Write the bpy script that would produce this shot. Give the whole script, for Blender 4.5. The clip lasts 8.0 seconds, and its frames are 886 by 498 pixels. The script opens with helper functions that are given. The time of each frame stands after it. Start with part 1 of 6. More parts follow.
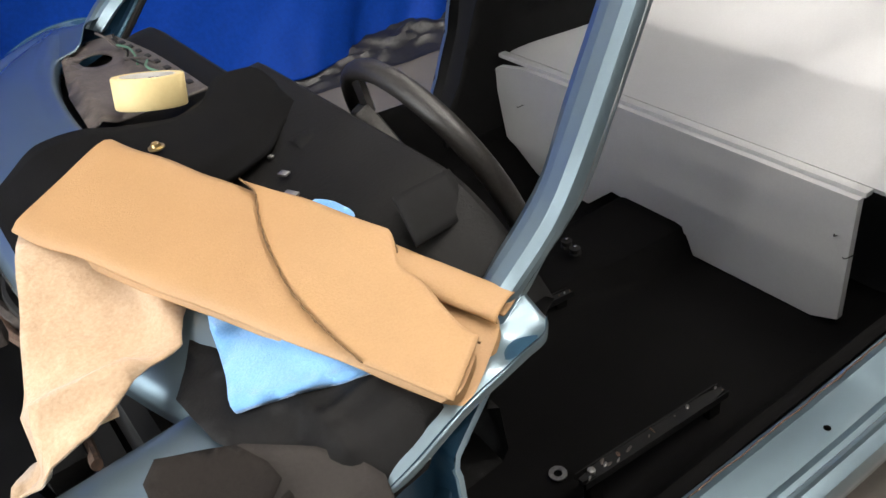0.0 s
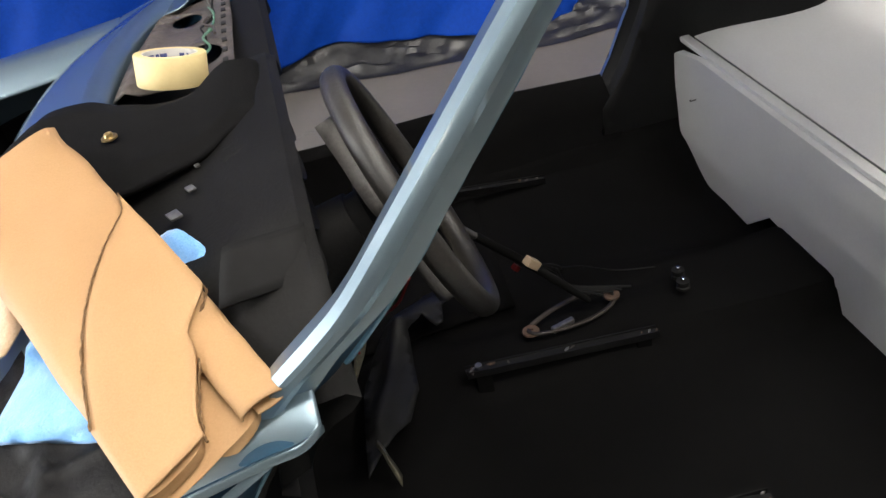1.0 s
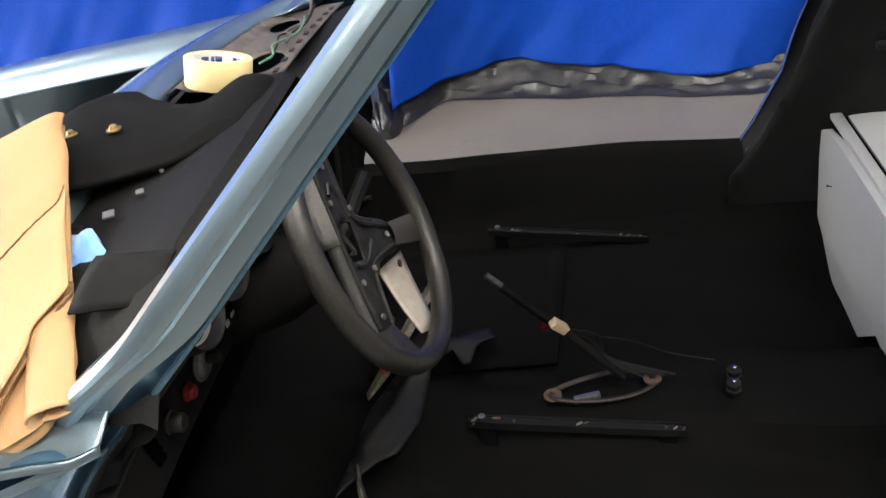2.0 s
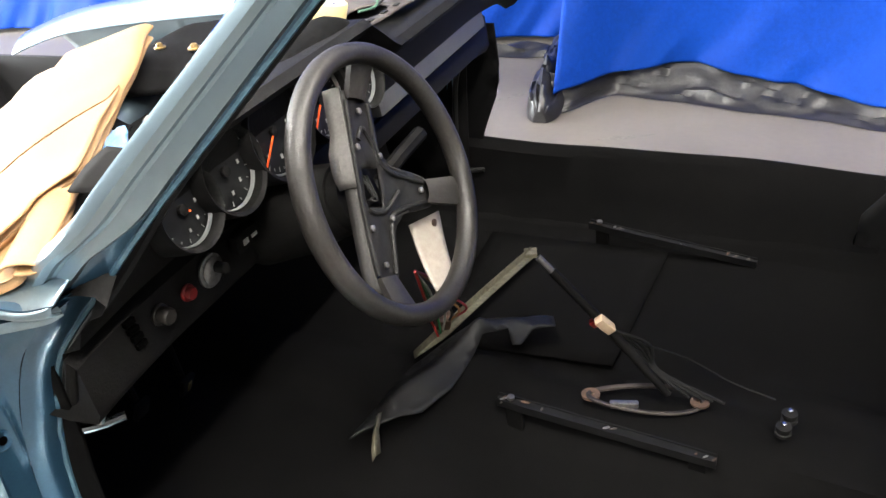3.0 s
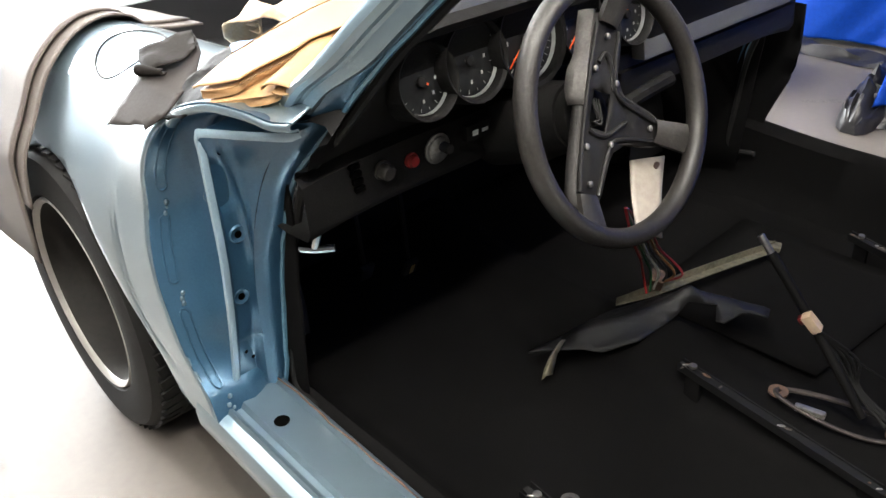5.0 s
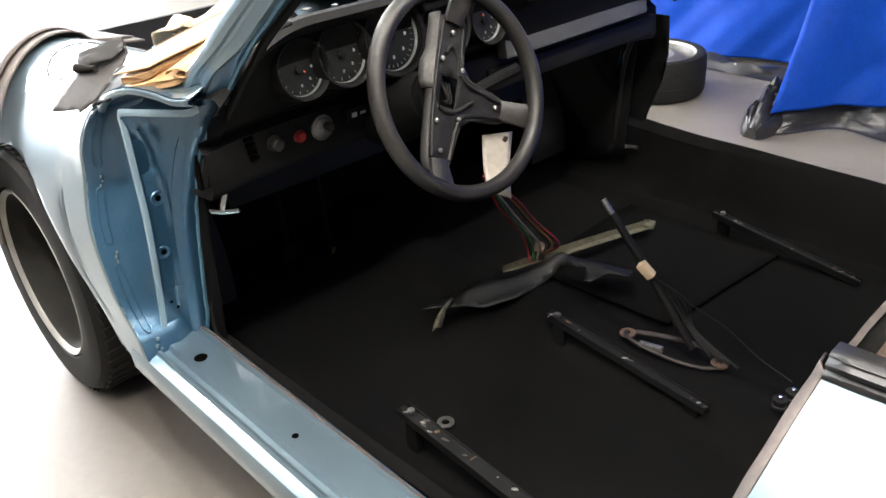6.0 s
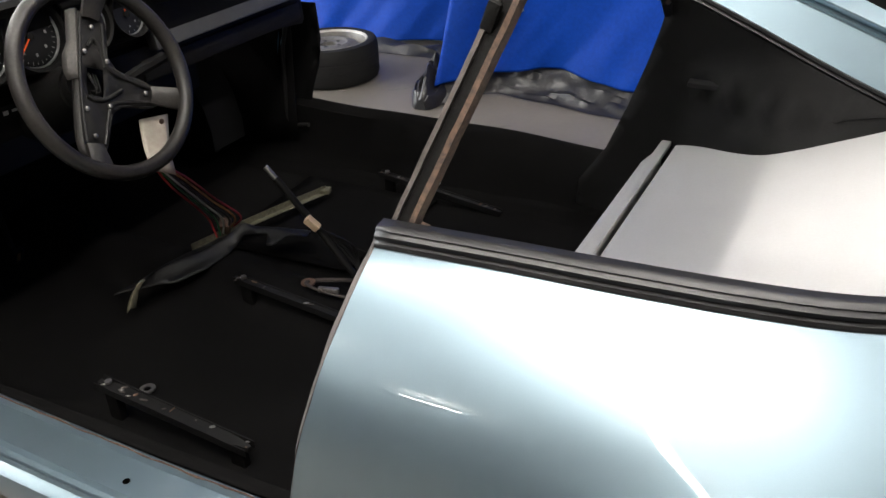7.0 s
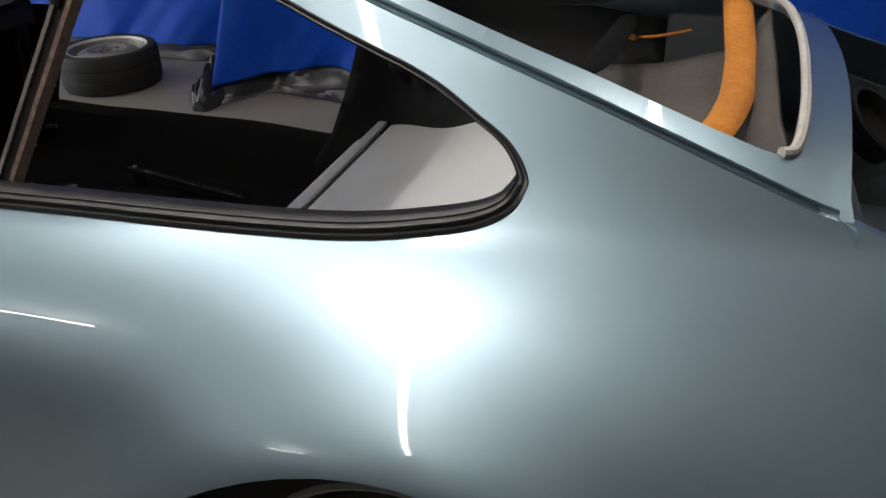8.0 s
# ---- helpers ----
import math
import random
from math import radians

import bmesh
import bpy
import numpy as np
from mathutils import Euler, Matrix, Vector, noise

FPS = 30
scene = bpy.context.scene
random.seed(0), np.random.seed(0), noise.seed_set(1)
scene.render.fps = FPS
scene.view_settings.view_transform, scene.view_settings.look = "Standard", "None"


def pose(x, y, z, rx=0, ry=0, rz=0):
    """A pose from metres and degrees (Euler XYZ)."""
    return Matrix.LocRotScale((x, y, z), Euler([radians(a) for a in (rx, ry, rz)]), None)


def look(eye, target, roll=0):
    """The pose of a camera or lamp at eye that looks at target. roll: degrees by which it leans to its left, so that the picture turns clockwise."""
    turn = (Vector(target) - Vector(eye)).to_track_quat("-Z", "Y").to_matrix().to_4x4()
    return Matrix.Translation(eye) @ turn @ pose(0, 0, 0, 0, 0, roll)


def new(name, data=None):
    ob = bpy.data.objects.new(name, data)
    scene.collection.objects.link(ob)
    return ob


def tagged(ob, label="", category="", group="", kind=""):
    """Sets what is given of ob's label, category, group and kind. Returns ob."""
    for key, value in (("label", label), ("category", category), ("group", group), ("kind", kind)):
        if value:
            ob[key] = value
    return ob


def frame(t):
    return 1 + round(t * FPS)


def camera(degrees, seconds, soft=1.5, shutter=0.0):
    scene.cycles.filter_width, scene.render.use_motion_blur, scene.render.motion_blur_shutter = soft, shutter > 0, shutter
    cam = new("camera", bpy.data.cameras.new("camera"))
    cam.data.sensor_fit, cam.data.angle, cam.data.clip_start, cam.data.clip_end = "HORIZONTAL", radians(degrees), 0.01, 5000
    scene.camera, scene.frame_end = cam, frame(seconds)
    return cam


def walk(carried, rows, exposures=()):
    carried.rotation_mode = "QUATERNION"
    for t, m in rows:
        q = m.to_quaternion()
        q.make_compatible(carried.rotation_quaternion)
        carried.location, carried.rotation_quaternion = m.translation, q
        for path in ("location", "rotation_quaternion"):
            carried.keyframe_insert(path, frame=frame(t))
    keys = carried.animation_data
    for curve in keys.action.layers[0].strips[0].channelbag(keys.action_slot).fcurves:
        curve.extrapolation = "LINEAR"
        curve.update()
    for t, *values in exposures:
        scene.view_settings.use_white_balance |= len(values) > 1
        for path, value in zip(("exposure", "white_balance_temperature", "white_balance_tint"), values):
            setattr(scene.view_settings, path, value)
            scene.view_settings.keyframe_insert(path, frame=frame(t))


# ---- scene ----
cam = camera(55.3, 8.0)
PATH = [
    (0, (0.297, -1.178, 1.399), (1.146, 0.221, 0.25), -9.0),
    (0.5, (0.519, -1.176, 1.378), (1.05, 0.364, 0.218), -12.4),
    (1, (0.776, -1.209, 1.374), (0.957, 0.403, 0.203), -13.2),
    (1.2, (0.86, -1.197, 1.363), (0.925, 0.425, 0.194), -14.3),
    (2.3, (1.239, -1.175, 1.337), (0.726, 0.458, 0.302), -9.1),
    (2.5, (1.303, -1.183, 1.322), (0.677, 0.42, 0.303), -8.2),
    (3, (1.368, -1.142, 1.287), (0.589, 0.386, 0.26), -7.8),
    (3.5, (1.416, -1.077, 1.249), (0.495, 0.376, 0.228), -6.3),
    (4, (1.493, -1.055, 1.228), (0.25, 0.128, 0.201), -5.8),
    (4.5, (1.488, -1.109, 1.229), (0.188, -0.002, 0.186), -3.5),
    (4.7, (1.485, -1.138, 1.23), (0.196, -0.02, 0.186), -2.8),
    (5.8, (1.812, -1.221, 1.245), (0.469, -0.085, 0.294), -3.5),
    (6, (1.88, -1.238, 1.241), (0.562, -0.067, 0.297), -3.7),
    (6.5, (1.994, -1.292, 1.247), (0.959, 0.124, 0.286), -2.5),
    (7, (2.136, -1.331, 1.253), (1.296, 0.201, 0.28), -3.2),
    (7.5, (2.361, -1.328, 1.233), (1.589, 0.25, 0.278), -2.3),
    (8, (2.517, -1.362, 1.236), (1.969, 0.301, 0.27), -2.1),
]
walk(cam, [(t, look(eye, target, roll)) for t, eye, target, roll in PATH],
     [(0.0, 0.0), (1.2, 0.3), (2.3, 0.95), (3.5, 1.82), (4.0, 1.86), (4.5, 1.22), (6.0, 1.25), (6.5, 1.0), (7.0, 0.30), (7.5, -0.30), (8.0, -0.66)])


# ---- build ----
from mathutils import geometry


# ---- light ----
world = bpy.data.worlds.new("world")
scene.world = world
world.use_nodes = True
world.node_tree.nodes["Background"].inputs[0].default_value = (0.55, 0.62, 0.7, 1)
world.node_tree.nodes["Background"].inputs[1].default_value = 0.05


def overhead_lamp(x, y, z, length, power, along="x"):
    """The light of one hanging tube or added fill: its lower and its stronger upper half."""
    for turn, share, drop in ((0, 1.0, 0.0), (180, 1.5, 0.02)):
        data = bpy.data.lights.new("tube_and_fill_light", "AREA")
        data.shape, data.size, data.size_y = "RECTANGLE", length, 0.06
        data.energy, data.color = power * share, (1.0, 0.945, 0.88)
        new("tube_and_fill_light", data).matrix_world = pose(x, y, z - 0.14 + drop, turn, 0, 0 if along == "x" else 90)


# the last three are unseen fills, added for sill, rear shelf and curtain
for lx, ly, along, length, power in ((1.9, -1.42, "x", 0.45, 18), (1.93, -2.25, "y", 1.9, 12), (1.97, 0.35, "y", 1.9, 22), (-0.2, -2.9, "x", 0.7, 6), (0.45, -4.6, "x", 0.5, 7), (-1.8, -0.6, "y", 1.5, 38), (0.9, -0.95, "x", 0.8, 13), (3.3, 0.7, "y", 1.2, 12), (-2.6, 2.2, "x", 1.5, 8)):
    overhead_lamp(lx, ly, 2.9, length, power, along)

# daylight through the open door in the front wall
day = bpy.data.lights.new("daylight", "AREA")
day.shape, day.size, day.size_y, day.energy, day.color = "RECTANGLE", 4.2, 2.3, 560, (0.95, 0.98, 1.0)
new("daylight", day).matrix_world = pose(-6.05, -0.4, 1.35, 90, 0, -90)


# ---- materials ----
def mat(name, a, b=None, rough=0.6, metal=0.0, coarse=6.0, fine=60.0, bump=0.1, coat=0.0, sheen=0.0, spec=0.5, detail=0.5, stretch=(1, 1, 1), rough_var=0.1, coat_rough=0.03):
    """A surface of two colours mixed by coarse stains and fine grain, with a fine relief."""
    m = bpy.data.materials.new(name)
    m.use_nodes = True
    nt = m.node_tree
    n, link = nt.nodes, nt.links.new
    p = n["Principled BSDF"]
    b = b or tuple(0.8 * c for c in a)
    tex = n.new("ShaderNodeTexCoord")
    mp = n.new("ShaderNodeMapping")
    mp.inputs["Scale"].default_value = stretch
    link(tex.outputs["Object"], mp.inputs["Vector"])
    big, small = n.new("ShaderNodeTexNoise"), n.new("ShaderNodeTexNoise")
    for t, s in ((big, coarse), (small, fine)):
        t.inputs["Scale"].default_value, t.inputs["Detail"].default_value, t.inputs["Roughness"].default_value = s, 5, 0.6
        link(mp.outputs[0], t.inputs["Vector"])
    add = n.new("ShaderNodeMix")
    add.data_type, add.inputs[0].default_value = "FLOAT", detail
    link(big.outputs[0], add.inputs[2])
    link(small.outputs[0], add.inputs[3])
    ramp = n.new("ShaderNodeValToRGB")
    ramp.color_ramp.elements[0].position, ramp.color_ramp.elements[1].position = 0.36, 0.64
    ramp.color_ramp.elements[0].color, ramp.color_ramp.elements[1].color = (*b, 1), (*a, 1)
    link(add.outputs[0], ramp.inputs[0])
    link(ramp.outputs[0], p.inputs["Base Color"])
    rr = n.new("ShaderNodeMapRange")
    rr.inputs[3].default_value, rr.inputs[4].default_value = max(0.02, rough - rough_var), min(1, rough + rough_var)
    link(add.outputs[0], rr.inputs[0])
    link(rr.outputs[0], p.inputs["Roughness"])
    p.inputs["Metallic"].default_value = metal
    p.inputs["Specular IOR Level"].default_value = spec
    p.inputs["Coat Weight"].default_value, p.inputs["Coat Roughness"].default_value = coat, coat_rough
    p.inputs["Sheen Weight"].default_value = sheen
    if bump:
        bp = n.new("ShaderNodeBump")
        bp.inputs["Strength"].default_value, bp.inputs["Distance"].default_value = bump, 0.002
        link(small.outputs[0], bp.inputs["Height"])
        link(bp.outputs[0], p.inputs["Normal"])
    return m


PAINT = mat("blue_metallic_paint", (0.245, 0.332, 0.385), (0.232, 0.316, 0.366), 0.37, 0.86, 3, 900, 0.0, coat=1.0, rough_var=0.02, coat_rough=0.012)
# the body paint again, deepened to carry the shade of jamb and pillar
PAINT_SHADE = mat("blue_paint_shaded", (0.036, 0.104, 0.178), (0.026, 0.080, 0.14), 0.34, 0.45, 5, 300, 0.03, coat=0.7, rough_var=0.06)
PAINT_OLD = mat("blue_paint_worn_edge", (0.10, 0.22, 0.30), (0.05, 0.12, 0.18), 0.4, 0.3, 20, 160, 0.2, coat=0.3)
CARPET = mat("black_carpet", (0.0062, 0.0060, 0.0060), (0.0040, 0.0039, 0.0039), 0.95, 0, 9, 500, 0.5, spec=0.05)
FELT = mat("black_felt", (0.0062, 0.0061, 0.0062), (0.0038, 0.0037, 0.0038), 0.95, 0, 12, 400, 0.5, spec=0.08)
VINYL = mat("black_vinyl", (0.014, 0.014, 0.0145), (0.008, 0.008, 0.0085), 0.52, 0, 14, 350, 0.3, spec=0.3)
LINING = mat("black_side_lining", (0.013, 0.0128, 0.0128), (0.0075, 0.0074, 0.0075), 0.72, 0, 9, 260, 0.3, spec=0.22)
DASH = mat("dashboard_plastic", (0.0085, 0.0082, 0.0078), (0.0042, 0.004, 0.0038), 0.60, 0, 11, 250, 0.35, spec=0.15)
RIM_BLACK = mat("worn_black_rim_leather", (0.027, 0.024, 0.021), (0.009, 0.0083, 0.0077), 0.44, 0, 9, 220, 0.3)
RUBBER = mat("rubber", (0.012, 0.0117, 0.0114), (0.007, 0.0068, 0.0066), 0.7, 0, 10, 150, 0.2, spec=0.25)
SEAL = mat("window_seal", (0.016, 0.016, 0.017), (0.010, 0.010, 0.011), 0.42, 0, 10, 150, 0.1)
RUST = mat("rusty_steel", (0.17, 0.10, 0.065), (0.045, 0.032, 0.026), 0.75, 0.2, 18, 140, 0.5)
BROWN = mat("primed_brown_metal", (0.115, 0.095, 0.085), (0.05, 0.043, 0.04), 0.6, 0.1, 14, 120, 0.3)
BARE = mat("bare_steel", (0.42, 0.41, 0.39), (0.22, 0.21, 0.20), 0.42, 0.9, 20, 160, 0.2)
CHROME = mat("dull_chrome", (0.6, 0.6, 0.6), (0.4, 0.4, 0.4), 0.22, 1.0, 20, 100, 0.05)
LEATHER = mat("tan_leather", (0.415, 0.246, 0.112), (0.355, 0.203, 0.087), 0.58, 0, 5, 420, 0.25)
LEATHER_EDGE = mat("leather_cut_edge", (0.20, 0.11, 0.045), (0.09, 0.05, 0.02), 0.9, 0, 30, 200, 0.6)
SUEDE = mat("pale_suede", (0.58, 0.43, 0.29), (0.43, 0.295, 0.18), 0.92, 0, 13, 260, 0.4, sheen=0.3, spec=0.2)
TOWEL = mat("blue_microfibre", (0.22, 0.46, 0.82), (0.15, 0.37, 0.74), 0.95, 0, 9, 380, 0.7, sheen=0.4, spec=0.2)
TAPE = mat("masking_tape", (0.74, 0.60, 0.30), (0.70, 0.55, 0.26), 0.6, 0, 6, 160, 0.1)
CARD = mat("white_card_core", (0.72, 0.70, 0.66), (0.62, 0.60, 0.57), 0.8)
INK = mat("blue_print", (0.03, 0.04, 0.16), (0.02, 0.03, 0.11), 0.6)
GREY = mat("grey_painted_board", (0.60, 0.605, 0.605), (0.55, 0.555, 0.555), 0.6, 0, 4, 200, 0.12)
TARP = mat("blue_tarpaulin", (0.0030, 0.040, 0.285), (0.0020, 0.028, 0.21), 0.55, 0, 2.5, 60, 0.15, spec=0.08)
PLASTIC = mat("black_plastic_sheet", (0.022, 0.021, 0.022), (0.012, 0.012, 0.013), 0.34, 0, 18, 60, 0.25)
CONCRETE = mat("painted_concrete_floor", (0.165, 0.148, 0.128), (0.128, 0.114, 0.098), 0.5, 0, 1.7, 40, 0.06, detail=0.35)
WALL = mat("workshop_wall", (0.36, 0.36, 0.35), (0.31, 0.31, 0.30), 0.85, 0, 1.2, 30, 0.1)
CEIL = mat("white_ceiling_paint", (0.72, 0.72, 0.71), (0.66, 0.66, 0.65), 0.85, 0, 1.2, 30, 0.1)
WHITE = mat("white_painted_metal", (0.46, 0.42, 0.36), (0.34, 0.30, 0.25), 0.5, 0, 8, 90, 0.1)
FOAM = mat("orange_foam", (0.52, 0.20, 0.025), (0.36, 0.12, 0.012), 0.95, 0, 25, 140, 1.0)
GREYFELT = mat("grey_sound_felt", (0.085, 0.075, 0.066), (0.045, 0.039, 0.034), 0.95, 0, 6, 120, 0.6)
DARK = mat("dark_void_paint", (0.012, 0.012, 0.013), (0.007, 0.007, 0.008), 0.7)
RED = mat("red_plastic", (0.26, 0.018, 0.018), (0.16, 0.012, 0.012), 0.35)
NEEDLE = mat("orange_needle", (0.85, 0.12, 0.02), (0.8, 0.1, 0.02), 0.5)
DIALW = mat("dial_print", (0.6, 0.6, 0.58), (0.5, 0.5, 0.48), 0.6)
CREAM = mat("cream_plastic", (0.66, 0.50, 0.34), (0.55, 0.40, 0.26), 0.6)
PAINT_EDGE = mat("pale_blue_edge_paint", (0.27, 0.38, 0.45), (0.23, 0.33, 0.40), 0.4, 0.15, 5, 300, 0.03, coat=0.6)
HOLE = mat("black_hole", (0.0015, 0.0015, 0.0015), (0.001, 0.001, 0.001), 1.0, spec=0.0)
BRASS = mat("brass", (0.62, 0.45, 0.20), (0.4, 0.28, 0.12), 0.35, 0.9, 20, 100, 0.1)


# ---- mesh helpers ----
def part(name, bm, material, parent=None, label="", smooth=True, sharp=0.7):
    """Links a bmesh as one mesh object under a thing or a part."""
    bmesh.ops.recalc_face_normals(bm, faces=bm.faces)
    for e in bm.edges:
        if len(e.link_faces) == 2 and e.calc_face_angle(0) > sharp:
            e.smooth = False
    me = bpy.data.meshes.new(name)
    bm.to_mesh(me)
    bm.free()
    for f in me.polygons:
        f.use_smooth = smooth
    me.materials.append(material)
    ob = new(name, me)
    if parent:
        ob.parent = parent
    if label:
        ob["label"] = label
    return ob


def empty(name, x=0, y=0, z=0):
    ob = new(name)
    ob.location = (x, y, z)
    ob.empty_display_size = 0.05
    return ob


def box(bm, c, s, m=None, bevel=0.0, seg=2):
    """Adds a box with centre c and size s; m turns it about its centre."""
    r = bmesh.ops.create_cube(bm, size=1.0)
    vs = r["verts"]
    t = Matrix.Translation(c) @ (m or Matrix()) @ Matrix.Diagonal((*s, 1))
    bmesh.ops.transform(bm, matrix=t, verts=vs)
    if bevel:
        es = list({e for v in vs for e in v.link_edges})
        bmesh.ops.bevel(bm, geom=es, offset=bevel, segments=seg, affect="EDGES", profile=0.6)
    return bm


def rot(rx=0, ry=0, rz=0):
    return pose(0, 0, 0, rx, ry, rz)


def catmull(pts, n):
    """A smooth line of n points through pts."""
    p = [Vector(q) for q in pts]
    p = [2 * p[0] - p[1]] + p + [2 * p[-1] - p[-2]]
    out, k = [], len(p) - 3
    for i in range(n):
        s = i / (n - 1) * k
        j = min(int(s), k - 1)
        u = s - j
        a, b, c, d = p[j:j + 4]
        out.append(0.5 * (2 * b + (c - a) * u + (2 * a - 5 * b + 4 * c - d) * u * u + (3 * b - a - 3 * c + d) * u ** 3))
    return out


def grid(bm, rows, close=False):
    """Skins rows of points."""
    vs = [[bm.verts.new(p) for p in r] for r in rows]
    n = len(vs[0])
    for a, b in zip(vs, vs[1:]):
        for j in range(n if close else n - 1):
            k = (j + 1) % n
            bm.faces.new((a[j], a[k], b[k], b[j]))
    return vs


def tube(bm, pts, r, n=10, smooth=0, flat=1.0, caps=True):
    """A round bar along pts; r is a number or a list."""
    pts = catmull(pts, smooth) if smooth else [Vector(p) for p in pts]
    rows, up = [], None
    for i, p in enumerate(pts):
        t = (pts[min(i + 1, len(pts) - 1)] - pts[max(i - 1, 0)]).normalized()
        if up is None:
            up = Vector((0, 0, 1)) if abs(t.z) < 0.9 else Vector((1, 0, 0))
        side = t.cross(up).normalized()
        up = side.cross(t).normalized()
        rad = r[min(i, len(r) - 1)] if isinstance(r, (list, tuple)) else r
        rows.append([p + rad * (math.cos(a) * side + flat * math.sin(a) * up) for a in [2 * math.pi * k / n for k in range(n)]])
    vs = grid(bm, rows, True)
    if caps:
        bm.faces.new(vs[0])
        bm.faces.new(list(reversed(vs[-1])))
    return bm


def lathe(bm, prof, m=None, n=32, closed=False, caps=True):
    """Turns a profile of (radius, height) round z, then moves it by m."""
    m = m or Matrix()
    rows = []
    for k in range(n):
        a = 2 * math.pi * k / n
        rows.append([m @ Vector((r * math.cos(a), r * math.sin(a), h)) for r, h in prof])
    rows.append(rows[0])
    vs = []
    for r in rows[:-1]:
        vs.append([bm.verts.new(p) for p in r])
    for i in range(n):
        a, b = vs[i], vs[(i + 1) % n]
        for j in range(len(prof) - 1 + (1 if closed else 0)):
            k = (j + 1) % len(prof)
            bm.faces.new((a[j], b[j], b[k], a[k]))
    if not closed and caps:
        for j in (0, -1):
            if prof[j][0] > 1e-5:
                bm.faces.new([v[j] for v in vs])
    return bm


def solid(ob, t, off=-1.0):
    md = ob.modifiers.new("thickness", "SOLIDIFY")
    md.thickness, md.offset = t, off
    return ob


def fit1(xs, ys):
    """A smooth curve through knots."""
    xs, ys = np.array(xs, float), np.array(ys, float)
    d = np.diff(ys) / np.diff(xs)
    g = np.concatenate(([d[0]], [0 if a * b <= 0 else 2 * a * b / (a + b) for a, b in zip(d, d[1:])], [d[-1]]))

    def f(x):
        x = min(max(x, xs[0]), xs[-1])
        i = min(int(np.searchsorted(xs, x, "right")) - 1, len(xs) - 2)
        h = xs[i + 1] - xs[i]
        u = (x - xs[i]) / h
        return float(ys[i] * (1 + 2 * u) * (1 - u) ** 2 + g[i] * h * u * (1 - u) ** 2 + ys[i + 1] * u * u * (3 - 2 * u) - g[i + 1] * h * u * u * (1 - u))
    return f


def panel(name, outline, place, material, parent, step=0.03, holes=(), label="", thick=0.0, flange=None, flat=False):
    """A curved sheet: a flat outline with holes, filled with even triangles and bent by place(u, v)."""
    def dense(loop):
        out = []
        for a, b in zip(loop, loop[1:] + loop[:1]):
            k = max(1, int(math.dist(a, b) / step))
            out += [(a[0] + (b[0] - a[0]) * i / k, a[1] + (b[1] - a[1]) * i / k) for i in range(k)]
        return out
    loops = [dense(list(outline))] + [dense(list(h)) for h in holes]

    def inside(p, loop):
        c = False
        for (x1, y1), (x2, y2) in zip(loop, loop[1:] + loop[:1]):
            if (y1 > p[1]) != (y2 > p[1]) and p[0] < (x2 - x1) * (p[1] - y1) / (y2 - y1) + x1:
                c = not c
        return c

    def near(p):
        return any(abs(p[0] - q[0]) + abs(p[1] - q[1]) < step * 0.7 for l in loops for q in l)
    pts, edges = [], []
    for l in loops:
        s = len(pts)
        pts += l
        edges += [(s + i, s + (i + 1) % len(l)) for i in range(len(l))]
    us, vs = [p[0] for p in loops[0]], [p[1] for p in loops[0]]
    row, v = 0, min(vs) + step / 2
    while v < max(vs):
        u = min(us) + (0.5 if row % 2 else 0) * step
        while u < max(us):
            p = (u, v)
            if inside(p, loops[0]) and not any(inside(p, h) for h in loops[1:]) and not near(p):
                pts.append(p)
            u += step
        v += step * 0.87
        row += 1
    co, _, tris, *_ = geometry.delaunay_2d_cdt([Vector(p) for p in pts], edges, [], 0, 1e-6)
    bm = bmesh.new()
    bv = [bm.verts.new(place(c.x, c.y)) for c in co]
    for t in tris:
        c = (co[t[0]] + co[t[1]] + co[t[2]]) / 3
        if inside(c, loops[0]) and not any(inside(c, h) for h in loops[1:]):
            bm.faces.new([bv[i] for i in t])
    uv = [(c.x, c.y) for c, v in zip(co, bv) if v.link_faces]
    bmesh.ops.delete(bm, geom=[v for v in bm.verts if not v.link_faces], context="VERTS")
    bm.verts.index_update()
    nor = []
    for c in uv:
        e = 0.002
        d = (place(c[0] + e, c[1]) - place(c[0] - e, c[1])).cross(place(c[0], c[1] + e) - place(c[0], c[1] - e)).normalized()
        nor.append(d)
    ob = part(name, bm, material, parent, label, sharp=9)
    me = ob.data
    flip = sum(p.normal.dot(nor[p.vertices[0]]) for p in me.polygons) < 0
    me.normals_split_custom_set_from_vertices([-d if flip else d for d in nor])
    if flat:
        me.attributes.remove(me.attributes["custom_normal"])
        for f in me.polygons:
            f.use_smooth = False
    if thick:
        solid(ob, thick)
    if flange:
        for l in loops:
            bm = bmesh.new()
            ring = [place(*p) for p in l]
            grid(bm, [ring, [q + flange for q in ring]], True)
            part("turned_edge", bm, material, ob)
    return ob


def sheet(name, corners, n, m, material, parent=None, bow=None, thick=0.003, label=""):
    """A cloth or board over four corners, bent by bow(u, v) -> offset."""
    a, b, c, d = [Vector(p) for p in corners]
    rows = []
    for i in range(n + 1):
        u = i / n
        r = []
        for j in range(m + 1):
            v = j / m
            p = (a * (1 - u) + b * u) * (1 - v) + (d * (1 - u) + c * u) * v
            r.append(p + Vector(bow(u, v) if bow else (0, 0, 0)))
        rows.append(r)
    bm = bmesh.new()
    grid(bm, rows)
    ob = part(name, bm, material, parent, label)
    if thick:
        solid(ob, thick, 0)
    return ob


def wob(p, s, a, seed=0.0):
    """Smooth wandering offset."""
    return a * noise.noise(Vector((p[0] * s + seed, p[1] * s - seed, p[2] * s + 2 * seed)))


